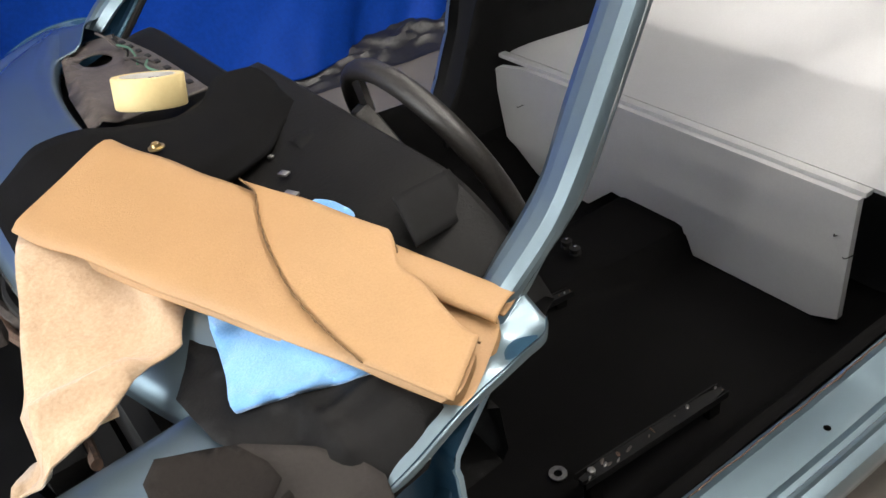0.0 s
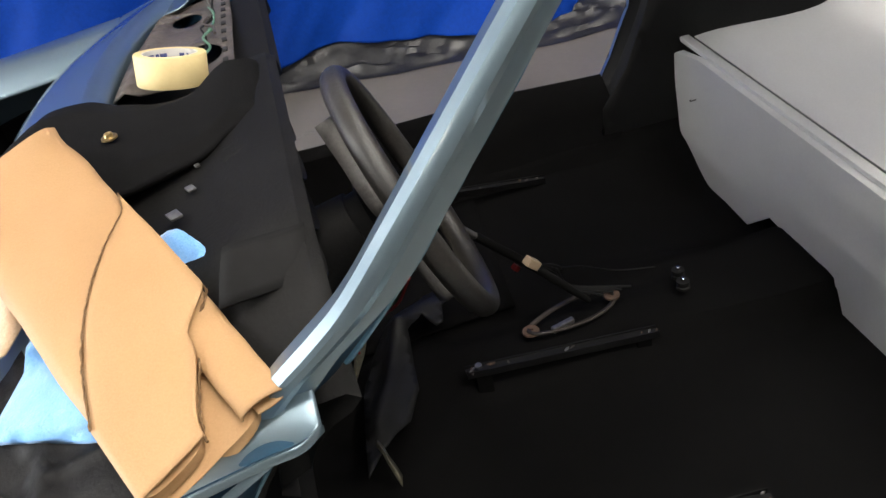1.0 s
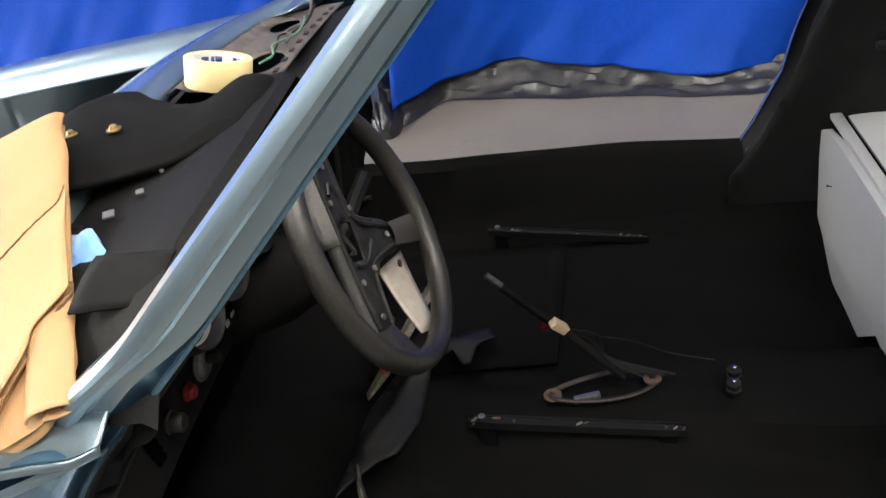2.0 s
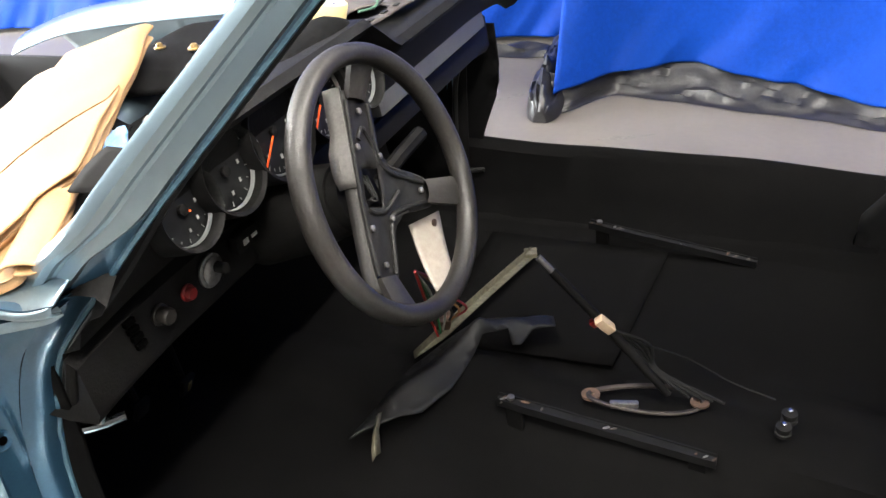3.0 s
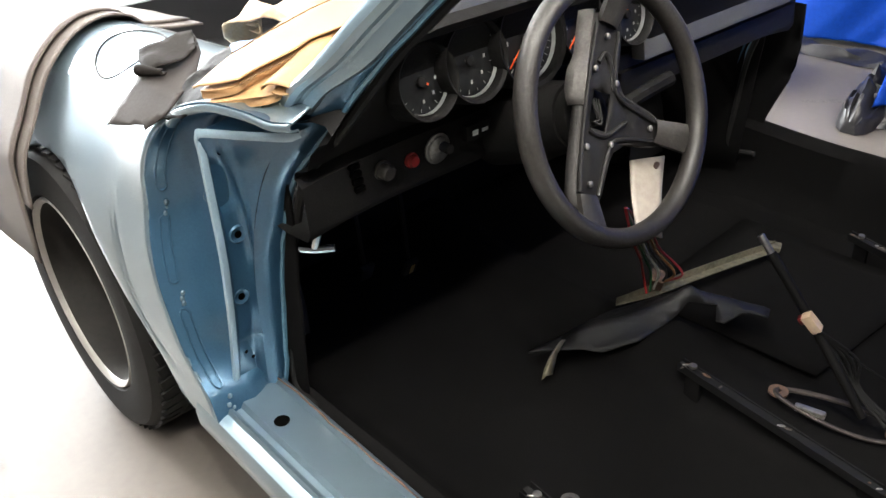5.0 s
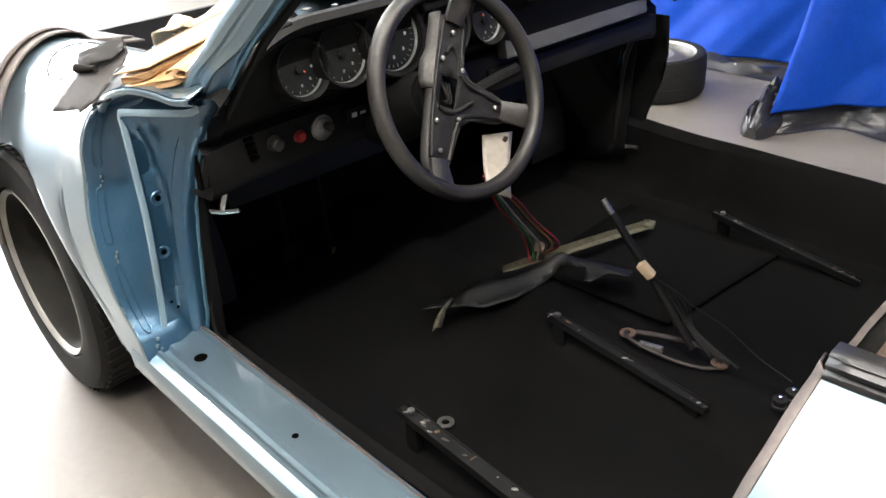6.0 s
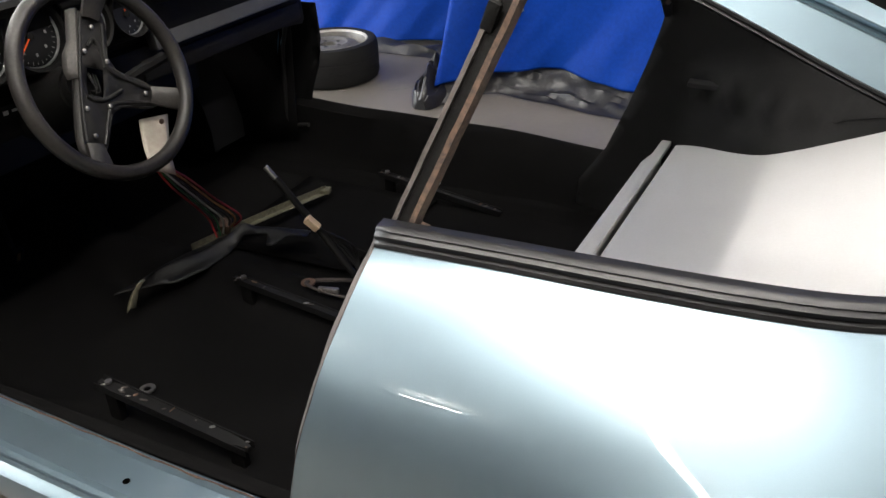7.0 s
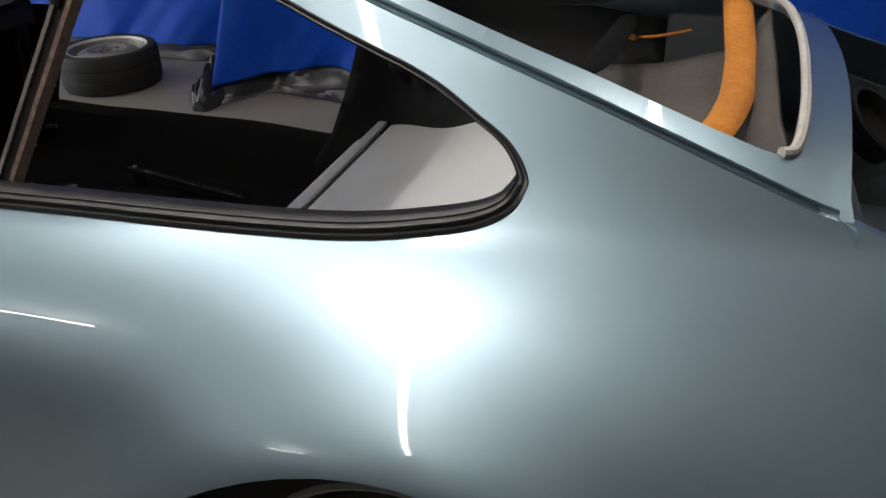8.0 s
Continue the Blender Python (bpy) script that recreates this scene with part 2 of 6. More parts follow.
# ---- the room ----
X0, X1, Y0, Y1, H = -6.0, 9.0, -6.0, 5.0, 3.0
bm = bmesh.new()
box(bm, ((X0 + X1) / 2, (Y0 + Y1) / 2, -0.05), (X1 - X0, Y1 - Y0, 0.1))
floor = tagged(part("floor", bm, CONCRETE, None, smooth=False), "pale grey painted concrete workshop floor with scuffs", "floor", kind="structure")
bm = bmesh.new()
box(bm, ((X0 + X1) / 2, (Y0 + Y1) / 2, H + 0.05), (X1 - X0, Y1 - Y0, 0.1))
tagged(part("ceiling", bm, CEIL, None, smooth=False), "plain pale workshop ceiling", "ceiling", kind="structure")
for nm, c, s in (("wall_north", ((X0 + X1) / 2, Y1 + 0.1, H / 2), (X1 - X0 + 0.4, 0.2, H)),                  ("wall_east", (X1 + 0.1, (Y0 + Y1) / 2, H / 2), (0.2, Y1 - Y0, H))):
    bm = bmesh.new()
    box(bm, c, s)
    tagged(part(nm, bm, WALL, None, smooth=False), "plain pale plastered workshop wall", "wall", kind="structure")
bm = bmesh.new()
for c, s in (((X0 - 0.1, -4.25, H / 2), (0.2, 3.5, H)), ((X0 - 0.1, 3.35, H / 2), (0.2, 3.3, H)), ((X0 - 0.1, -0.4, 2.76), (0.2, 4.2, 0.48)), ((X0 - 0.1, -0.4, 0.08), (0.2, 4.2, 0.16))):
    box(bm, c, s)
tagged(part("wall_west", bm, WALL, None, smooth=False), "plain pale workshop wall with a wide open doorway", "wall", kind="structure")


# unseen closing wall, made dark so the rear wing's side reflects little
bm = bmesh.new()
box(bm, ((X0 + X1) / 2, Y0 - 0.1, H / 2), (X1 - X0 + 0.4, 0.2, H))
tagged(part("wall_south", bm, mat("unseen_dark_wall", (0.12, 0.12, 0.118), (0.095, 0.095, 0.094), 0.85, 0, 1.2, 30, 0.1), None, smooth=False), "plain unseen wall, made dark grey to dim reflections in the paint", "wall", kind="structure")


# ---- the car's shell ----
car = tagged(empty("sports_car"), "ice blue metallic classic coupe, stripped, doors and windscreen removed", "car")

def poly1(xs, ys, deg):
    """One smooth polynomial through knots, held at the ends."""
    c, lo_, hi_ = np.polyfit(xs, ys, deg), min(xs), max(xs)
    return lambda x: float(np.polyval(c, min(max(x, lo_), hi_)))


low = poly1([0.15, 0.22, 0.30, 0.40, 0.50, 0.58, 0.64, 0.68, 0.72, 0.76, 0.80, 0.84], [0.70, 0.735, 0.765, 0.785, 0.792, 0.790, 0.780, 0.763, 0.734, 0.690, 0.634, 0.575], 7)
beltw = poly1([0.4, 1.2, 1.6, 1.75, 1.94, 2.15, 2.33, 2.6, 2.8, 3.0, 3.2], [0.66, 0.65, 0.636, 0.628, 0.61, 0.582, 0.553, 0.505, 0.465, 0.40, 0.33], 5)
lean = poly1([0.3, 1.2, 1.7, 2.1, 2.4, 2.8], [0.2, 0.26, 0.50, 0.57, 0.62, 0.75], 3)
taper = fit1([1.6, 2.3, 2.7, 3.0, 3.3], [1.0, 1.0, 0.98, 0.93, 0.82])


def smooth(a, b, x):
    t = min(1, max(0, (x - a) / (b - a)))
    return t * t * (3 - 2 * t)


def half(x, z):
    """Half the body's width."""
    k = smooth(0.45, 0.79, z)
    tp = taper(x)
    if z <= 0.79:
        w = low(z) * tp + (beltw(x) - low(0.79) * tp) * k
    else:
        d, s0, s1, t = z - 0.79, 1.05 * tp, lean(x), 0.05
        w = beltw(x) - s1 * d - (s0 - s1) * t * (1 - math.exp(-d / t))
    r = math.hypot((x - 2.22) / 1.17, z - 0.30)
    if r < 0.9:
        w += 0.028 * math.exp(-((r - 0.305) / 0.075) ** 2)
    return w


def side(s):
    return lambda x, z: Vector((x, s * half(x, z), z))


DOOR_REAR = [(1.47, 0.27), (1.55, 0.38), (1.612, 0.50), (1.634, 0.60), (1.648, 0.66), (1.658, 0.73), (1.664, 0.793)]
BELT = [(1.80, 0.791), (1.92, 0.788), (2.06, 0.785), (2.15, 0.785), (2.22, 0.789), (2.285, 0.797), (2.323, 0.811), (2.337, 0.830), (2.337, 0.847),
        (2.314, 0.876), (2.275, 0.902), (2.206, 0.943), (2.095, 0.990), (1.95, 1.054), (1.80, 1.108), (1.65, 1.15), (1.50, 1.178), (1.35, 1.195), (1.22, 1.195)]
DRIP = [(1.20, 1.25), (1.35, 1.243), (1.50, 1.225), (1.65, 1.195), (1.80, 1.150), (2.0, 1.066), (2.140, 1.010), (2.265, 0.962), (2.382, 0.918), (2.56, 0.850), (2.66, 0.813)]
REAR = [(2.69, 0.808), (2.72, 0.797), (2.80, 0.765), (2.95, 0.715), (3.12, 0.64), (3.24, 0.52), (3.25, 0.36), (3.12, 0.26), (2.58, 0.24)]
ARCH = [(2.22 + 0.362 * math.cos(radians(-8 + 196 * i / 30)), 0.30 + 0.310 * math.sin(radians(-8 + 196 * i / 30))) for i in range(31)]
outline = DOOR_REAR + BELT + DRIP + REAR + ARCH + [(1.85, 0.235), (1.6, 0.235)]
for s, nm in ((-1, "left"), (1, "right")):
    panel("rear_quarter_panel", outline, side(s), PAINT, car, 0.014, label="ice blue rear wing with wheel arch and side window opening", flange=Vector((0, -s * 0.014, 0)))


def body(x, z, s=-1):
    return Vector((x, s * half(x, z), z))


# front wing: sections from the lid gap over the crest to the arch
crest_z = fit1([-0.9, -0.5, 0.0, 0.3, 0.5, 0.75], [0.66, 0.775, 0.825, 0.845, 0.86, 0.885])


def wing_prof(x):
    """Section of the front wing: half-width and height, from the lid gap down."""
    cz = crest_z(x)
    w = 0.780 - 0.09 * max(0, -x) ** 1.5
    fl = 0.020 * math.exp(-(x / 0.36) ** 2)
    k = 0.034 * smooth(0.15, 0.47, x)
    return [(0.50, cz - 0.045), (0.54, cz - 0.012), (0.60, cz), (0.655 + k * 0.5, cz - 0.016), (0.70 + k, cz - 0.055), (0.735 + k * 0.8, cz - 0.115), (w - 0.018 + fl * 0.4, cz - 0.19), (w + fl, cz - 0.28), (w + 0.005 + fl, cz - 0.38), (w + 0.006, cz - 0.46), (w + 0.004, 0.31), (w - 0.02, 0.255)]


def wing_half(x, z):
    p = [(q.x, q.z) for q in catmull([(a, 0, b) for a, b in wing_prof(x)[2:]], 40)]
    return float(np.interp(z, [q[1] for q in reversed(p)], [q[0] for q in reversed(p)]))


def wing_z(x, y):
    """Height of the wing's top at a place in the plan."""
    p = [(q.x, q.z) for q in catmull([(a, 0, b) for a, b in wing_prof(x)[:8]], 40)]
    return float(np.interp(abs(y), [q[0] for q in p], [q[1] for q in p]))


rim_x = fit1([0.25, 0.33, 0.377, 0.395, 0.43, 0.48, 0.54, 0.575, 0.614, 0.655, 0.70, 0.747, 0.777, 0.803, 0.825, 0.845, 0.87], [0.525, 0.522, 0.508, 0.484, 0.457, 0.441, 0.420, 0.410, 0.397, 0.388, 0.392, 0.408, 0.420, 0.437, 0.462, 0.477, 0.48])
# the rim goes on over the recess and along the shoulder to the fin
RIM_TOP = [(0.437, 0.728, 0.803), (0.472, 0.732, 0.826), (0.511, 0.734, 0.843), (0.568, 0.728, 0.861), (0.615, 0.722, 0.866), (0.651, 0.714, 0.865), (0.680, 0.704, 0.859), (0.700, 0.686, 0.857)]


def wing_rows(s):
    rows = []
    for i in range(60):
        f = i / 59
        x = -0.75 + 1.225 * f
        bottom = 0.27
        if abs(x) < 0.335:
            bottom = 0.30 + math.sqrt(0.335 ** 2 - x * x)
        line = catmull([(a, 0, b) for a, b in wing_prof(x)], 80)
        cut = [p for p in line if p.z >= bottom]
        cut.append(Vector((cut[-1].x, 0, bottom)))
        full = catmull([tuple(p) for p in cut], 40)
        k = smooth(0.62, 1.0, f)
        row = []
        for p in full:
            xs = x + (rim_x(p.z) - 0.475) * k
            low = smooth(0.02, 0.06, crest_z(x) - p.z) if p.x > 0.60 else 0
            row.append(Vector((xs, s * (p.x + (wing_half(xs, p.z) - p.x) * low), p.z)))
        rows.append(row)
    return rows


for s in (-1, 1):
    bm = bmesh.new()
    grid(bm, wing_rows(s))
    solid(part("front_wing", bm, PAINT, car, "ice blue front wing over the wheel"), 0.004)

# support height of scuttle, shoulder and dashboard top
crown_z = fit1([0.2, 0.47, 0.56, 0.66, 0.75, 0.80], [0.845, 0.862, 0.878, 0.893, 0.897, 0.893])


def hs(x, y):
    a = abs(y)
    z = crown_z(x)
    if a > 0.60:
        z -= 0.045 * ((a - 0.60) / 0.12) ** 2
    k = 1 - smooth(0.28, 0.50, a)
    return z + (0.918 - z) * k


# scuttle strip before the windscreen, with a rolled lip
rows = []
for j in range(33):
    y = -0.62 + 1.24 * j / 32
    a = abs(y) / 0.62
    x = 0.515 + 0.13 * a ** 2.4
    z = 0.915 - 0.03 * a ** 2
    rows.append([Vector((x - 0.175, y, z - 0.085)), Vector((x - 0.165, y, z - 0.055)), Vector((x - 0.13, y, z - 0.030)), Vector((x - 0.07, y, z - 0.008)), Vector((x - 0.03, y, z + 0.003)), Vector((x - 0.018, y, z + 0.006)), Vector((x, y, z + 0.003)), Vector((x + 0.012, y, z - 0.012)), Vector((x + 0.014, y, z - 0.03))])
bm = bmesh.new()
grid(bm, [catmull([tuple(p) for p in r], 22) for r in rows])
solid(part("cowl", bm, PAINT, car, "ice blue scuttle strip below the windscreen opening"), 0.003).location = (-0.05, 0, -0.005)

# open luggage bay
bay = empty("luggage_bay")
bay.parent = car
bay["label"] = "open luggage bay with near-black panels, hoses and brackets"
for name_, c_, d_ in (("bay_floor", (-0.25, 0, 0.50), (1.15, 0.98, 0.02)), ("bay_bulkhead", (0.345, 0, 0.635), (0.02, 0.96, 0.29)), ("bay_end", (-0.82, 0, 0.575), (0.02, 0.98, 0.16)),
                      ("bay_side", (-0.25, -0.485, 0.585), (1.15, 0.012, 0.17)), ("bay_side", (-0.25, 0.485, 0.585), (1.15, 0.012, 0.17))):
    bm = bmesh.new()
    box(bm, c_, d_)
    part(name_, bm, DARK, bay, smooth=False)
random.seed(11)
for k in range(9):
    y = -0.45 + 0.11 * k
    bm = bmesh.new()
    p = [(0.30 + random.uniform(-0.04, 0.02), y + 0.1 * i + random.uniform(-0.05, 0.05), 0.745 + random.uniform(-0.05, 0.02)) for i in range(4)]
    tube(bm, p, random.uniform(0.006, 0.013), 8, 16)
    part("hose", bm, random.choice([RUBBER, BROWN, RUST]), bay)
for k in range(7):
    bm = bmesh.new()
    box(bm, (0.28 + random.uniform(-0.05, 0.03), -0.4 + 0.13 * k, 0.745 + random.uniform(-0.02, 0.03)), (random.uniform(0.02, 0.05), random.uniform(0.03, 0.07), 0.03), rot(0, 0, random.uniform(-30, 30)), 0.006)
    part("bracket", bm, random.choice([BARE, BROWN, DASH]), bay)

# fuel filler lid in the left wing
bm = bmesh.new()
ring_ = []
for k in range(48):
    a = 2 * math.pi * k / 48
    x, y = 0.135 + 0.085 * math.cos(a), -0.640 + 0.055 * math.sin(a)
    ring_.append((x, y, wing_z(x, y) + 0.0006))
tube(bm, ring_ + ring_[:1], 0.0019, 5)
part("filler_lid_gap", bm, DARK, car, "round shut line of the fuel filler lid")

# the screen's foot: pillars, scuttle and what lies on them stand this far from the drawn plan
FOOT = Vector((-0.050, 0.026, -0.005))


def foot(p, s):
    """A point of the door opening's front edge, led over to the screen's foot."""
    k = smooth(0.60, 0.86, p[2])
    return Vector((p[0] + k * FOOT.x, p[1] - s * k * FOOT.y, p[2] + k * FOOT.z))


# windscreen pillars: front edge, crease, rear edge and inner edge swept upwards
for s in (-1, 1):
    rear_e = catmull([(0.742, 0.678, 0.862), (0.762, 0.677, 0.880), (0.785, 0.674, 0.900), (0.820, 0.670, 0.922), (0.8605, 0.662, 0.95), (0.911, 0.646, 1.0), (1.012, 0.612, 1.1), (1.113, 0.576, 1.2), (1.205, 0.543, 1.29)], 44)
    front_e = catmull([(0.690, 0.692, 0.862), (0.708, 0.693, 0.880), (0.729, 0.694, 0.899), (0.761, 0.693, 0.922), (0.796, 0.690, 0.95), (0.848, 0.677, 1.0), (0.955, 0.639, 1.1), (1.062, 0.601, 1.2), (1.16, 0.566, 1.29)], 44)
    inner_e = catmull([(0.712, 0.636, 0.860), (0.735, 0.636, 0.879), (0.760, 0.634, 0.899), (0.800, 0.628, 0.925), (0.840, 0.617, 0.952), (0.890, 0.596, 1.0), (0.990, 0.561, 1.1), (1.091, 0.525, 1.2), (1.183, 0.492, 1.29)], 44)
    rows = []
    for f_, r_, i_ in zip(front_e, rear_e, inner_e):
        f_, r_, i_ = [Vector((p.x, s * p.y, p.z)) for p in (f_, r_, i_)]
        n = (r_ - f_).cross(Vector((0.69, -s * 0.25, 0.68))).normalized()
        n = n if n.y * s > 0 else -n
        nf = Vector((-0.55, -s * 0.2, 0.55)).normalized()
        rows.append([i_ + nf * 0.002, i_.lerp(f_, 0.30) + nf * 0.010, i_.lerp(f_, 0.55) + nf * 0.008, i_.lerp(f_, 0.60) + nf * 0.014, i_.lerp(f_, 0.85) + nf * 0.010, f_ + nf * 0.002, f_ + n * 0.003 + (r_ - f_) * 0.05,
                     f_.lerp(r_, 0.22) + n * 0.007, f_.lerp(r_, 0.40) + n * 0.0065, f_.lerp(r_, 0.47) + n * 0.001, f_.lerp(r_, 0.56) - n * 0.0005, f_.lerp(r_, 0.80) + n * 0.0035, f_.lerp(r_, 0.93) + n * 0.004, r_, r_ - n * 0.006,
                     r_.lerp(i_, 0.45) + (r_ - f_) * 0.10, i_.lerp(r_, 0.15) + (r_ - f_) * 0.06])
    bm = bmesh.new()
    grid(bm, rows, True)
    part("windscreen_pillar", bm, PAINT, car, "ice blue windscreen pillar with a stepped seal channel", sharp=0.42).location = (FOOT.x, -s * FOOT.y, FOOT.z)

# roof, rear window surround
rows = []
top = catmull([(x, 0, z) for x, z in DRIP], 40)
for p in top:
    if p.x > 1.945:
        break
    w = half(p.x, p.z)
    crown = 0.075 - 0.02 * max(0, p.x - 1.5)
    rows.append([Vector((p.x, w * c, p.z + crown * (1 - abs(c) ** 2.4))) for c in [-1 + 2 * j / 24 for j in range(25)]])
bm = bmesh.new()
grid(bm, rows)
solid(part("roof", bm, PAINT, car, "ice blue steel roof"), 0.02)

# ---- sills and door openings ----
SILL = [(0.655, 0.300), (0.660, 0.338), (0.668, 0.340), (0.673, 0.331), (0.735, 0.330), (0.741, 0.322), (0.750, 0.321), (0.754, 0.328), (0.760, 0.329), (0.764, 0.323), (0.772, 0.321), (0.782, 0.316),
        (0.788, 0.300), (0.786, 0.270), (0.765, 0.235), (0.66, 0.22)]
def sill_up(x):
    """The sill rises a little towards the hinge post."""
    return 0.018 * max(0, 1.25 - x) / 0.65


for s in (-1, 1):
    bm = bmesh.new()
    xs = [0.452 + 1.188 * i / 40 for i in range(41)]
    xs = [x for x in xs if s < 0 or x < 1.30]
    grid(bm, [[Vector((x, s * (y + (0.05 if s > 0 else 0.004)), z - (0.03 if s > 0 else 0) + sill_up(x))) for y, z in SILL] for x in xs])
    sill = part("sill", bm, PAINT, car, "ice blue door sill with two pressed grooves")
    if s > 0:
        continue
    # small drain and fixing holes, with a pressed pad round the first
    for x, r in ((0.600, 0.0125), (0.905, 0.006), (1.222, 0.006)):
        bm = bmesh.new()
        lathe(bm, [(r, 0.0), (r * 1.02, 0.0012), (0.0001, 0.0012)], Matrix.Translation((x, s * 0.718, 0.330 + sill_up(x))), 14)
        part("sill_hole", bm, HOLE, sill, "dark fixing hole")
    # ragged carpet edge with glue specks
    bm = bmesh.new()
    pts = [(0.50 + 1.1 * i / 60, s * (0.671 + wob((i * 0.37, 0, 0), 1.0, 0.004)), 0.341 + sill_up(0.50 + 1.1 * i / 60) + wob((i * 0.61, 3, 0), 1.0, 0.003)) for i in range(61)]
    tube(bm, pts, [0.0012 + 0.0022 * abs(noise.noise(Vector((i * 1.7, 0, 5)))) for i in range(61)], 6)
    part("sill_rust_edge", bm, RUST, sill, "rusty brown torn edge")

# floor pan in black carpet
bm = bmesh.new()
rows = []
for i in range(41):
    x = 0.10 + 1.75 * i / 40
    row = []
    for j in range(57):
        y = -0.656 + 1.312 * j / 56
        a = abs(y)
        z = 0.185
        edge = 0.53 if y < 0 else 0.615
        if a > edge:
            z += 0.150 * min(1, (a - edge) / 0.10) ** 1.4
        t = math.exp(-(y / 0.075) ** 4)
        z += 0.035 * t
        hump = smooth(1.15, 1.66, x)
        z += hump * (-0.035 * t - 0.085 * (1 - smooth(0.45, 0.63, a)))
        if -0.075 < y < 0.235:
            z += 0.078 * hump * min(1, (y + 0.075) / 0.03, (0.235 - y) / 0.08)
        z += 0.040 * math.exp(-(((x - 0.79) / 0.10) ** 4 + ((y + 0.05) / 0.17) ** 4))
        if x < 0.35:
            z += 0.30 * (0.35 - x) ** 1.2
        z += wob((x, y, 0), 9, 0.003)
        row.append(Vector((x, y, z)))
    rows.append(row)
grid(bm, rows)
solid(part("floor_carpet", bm, CARPET, car, "black carpet over the floor pan and tunnel"), 0.006)

# firewall, kick panels, underside
bm = bmesh.new()
box(bm, (0.085, 0, 0.43), (0.03, 1.30, 0.54))
part("firewall", bm, CARPET, car, "black carpeted front bulkhead", False)
for s in (-1, 1):
    sheet("kick_panel", [(0.08, s * 0.655, 0.19), (0.56, s * 0.645, 0.30), (0.60, s * 0.64, 0.80), (0.08, s * 0.655, 0.68)], 8, 8, CARPET, car, lambda u, v: (0, wob((u, v, 1), 4, 0.008), 0), 0.006, "black carpeted side panel of the footwell")

# hinge jamb: recess, step and drilled plate
for s in (-1, 1):
    jamb = empty("hinge_jamb")
    jamb.parent = car
    jamb["label"] = "blue painted hinge post with drilled plate and deep recess"
    plate_x = fit1([0.32, 0.43, 0.545, 0.654, 0.787, 0.83], [0.485, 0.512, 0.534, 0.545, 0.545, 0.544])
    band_x = fit1([0.32, 0.45, 0.56, 0.65, 0.745, 0.82, 0.84], [0.508, 0.522, 0.532, 0.556, 0.612, 0.695, 0.715])
    # outer rim, from the sill up and over to the fin, and the edge of the drilled plate beside it
    zs = [0.335 + 0.468 * i / 45 for i in range(46)]
    rim = [Vector((rim_x(z), wing_half(rim_x(z), z), z)) for z in zs[:-1]] + catmull(RIM_TOP, 44)
    edge = [Vector((plate_x(z), 0.737, z)) for z in zs[:-1]] + catmull([(0.543, 0.737, 0.803), (0.543, 0.737, 0.813), (0.546, 0.735, 0.819), (0.556, 0.729, 0.8205), (0.59, 0.708, 0.821), (0.625, 0.687, 0.822), (0.655, 0.669, 0.824), (0.672, 0.660, 0.832)], 44)
    rows = []
    for i, (r_, e_) in enumerate(zip(rim, edge)):
        d = Vector((e_.x - r_.x, 0, e_.z - r_.z))
        if i < 45:
            d.z = 0
            d.x = max(d.x, 0.012)
        long = d.length
        d.normalize()
        k = min(1.0, long / 0.085)
        side_ = 1 - smooth(45, 75, i)
        deep = min(r_.y, e_.y) - 0.030 - 0.030 * side_
        line = [r_ - d * 0.003, r_, *[r_ + d * a_ * k + Vector((0, -b_ * (0.55 + 0.45 * side_), 0)) for a_, b_ in ((0.0015, 0.0035), (0.003, 0.010), (0.006, 0.022), (0.010, 0.036), (0.018, 0.054), (0.032, 0.072))]]
        for g, y in ((0.58, deep), (0.78, deep + 0.004), (0.92, deep * 0.6 + e_.y * 0.4), (0.965, e_.y - 0.008)):
            p = r_ + (e_ - r_) * g
            line.append(Vector((p.x, y, p.z)))
        line.append(e_ - d * 0.002)
        rows.append([Vector((p.x, s * p.y, p.z)) for p in catmull([tuple(p) for p in line], 34)])
    bm = bmesh.new()
    grid(bm, rows)
    part("recess", bm, PAINT_SHADE, jamb, "rounded recess with its shade put in as deeper blue", sharp=1.2)
    # drilled plate, flat at the top edge, with a fold that runs down to the pillar
    fold = fit1([0.60, 0.62, 0.82, 0.83], [0.95, 0.93, 0.52, 0.50])
    bm = bmesh.new()
    rows = []
    for i in range(100):
        z = 0.322 + 0.499 * i / 99
        dp = -0.008 + 0.008 * (1 - smooth(0.690, 0.712, z)) + 0.016 * (1 - smooth(0.340, 0.385, z))
        xe = plate_x(z)
        eb = foot((band_x(z), s * 0.686, z), s)
        xb, yb = eb.x, s * eb.y
        kk = smooth(0.735, 0.815, z)
        row = []
        for j, (x, y) in enumerate(((xe, 0.736), (xe, 0.726), (xe - 0.003 + dp, 0.721), (xe - 0.004 + dp, 0.700), (min(xe - 0.004, xb) * 0.5 + xb * 0.5 + dp * 0.4, 0.5 * (0.698 + yb)), (xb, yb))):
            g = (0, 0.06, 0.12, 0.36, 0.72, 1)[j]
            row.append((x + (xe + (xb - xe) * g - x) * kk, y + (0.736 + (yb - 0.736) * g - y) * kk, z))
        line = catmull(row, 30)
        for j, p in enumerate(line):
            h = 0.0035 * math.exp(-((j / 29 - fold(z)) / 0.035) ** 2) * smooth(0.60, 0.66, z) + 0.002 * math.exp(-((z - 0.462) / 0.004) ** 2) * smooth(0.2, 0.4, j / 29)
            p.x += h
            p.y = s * (p.y + h)
        rows.append(line)
    grid(bm, rows)
    part("drilled_plate", bm, PAINT_SHADE, jamb, "blue plate with bolt holes", sharp=1.2)
    bm = bmesh.new()
    rows = []
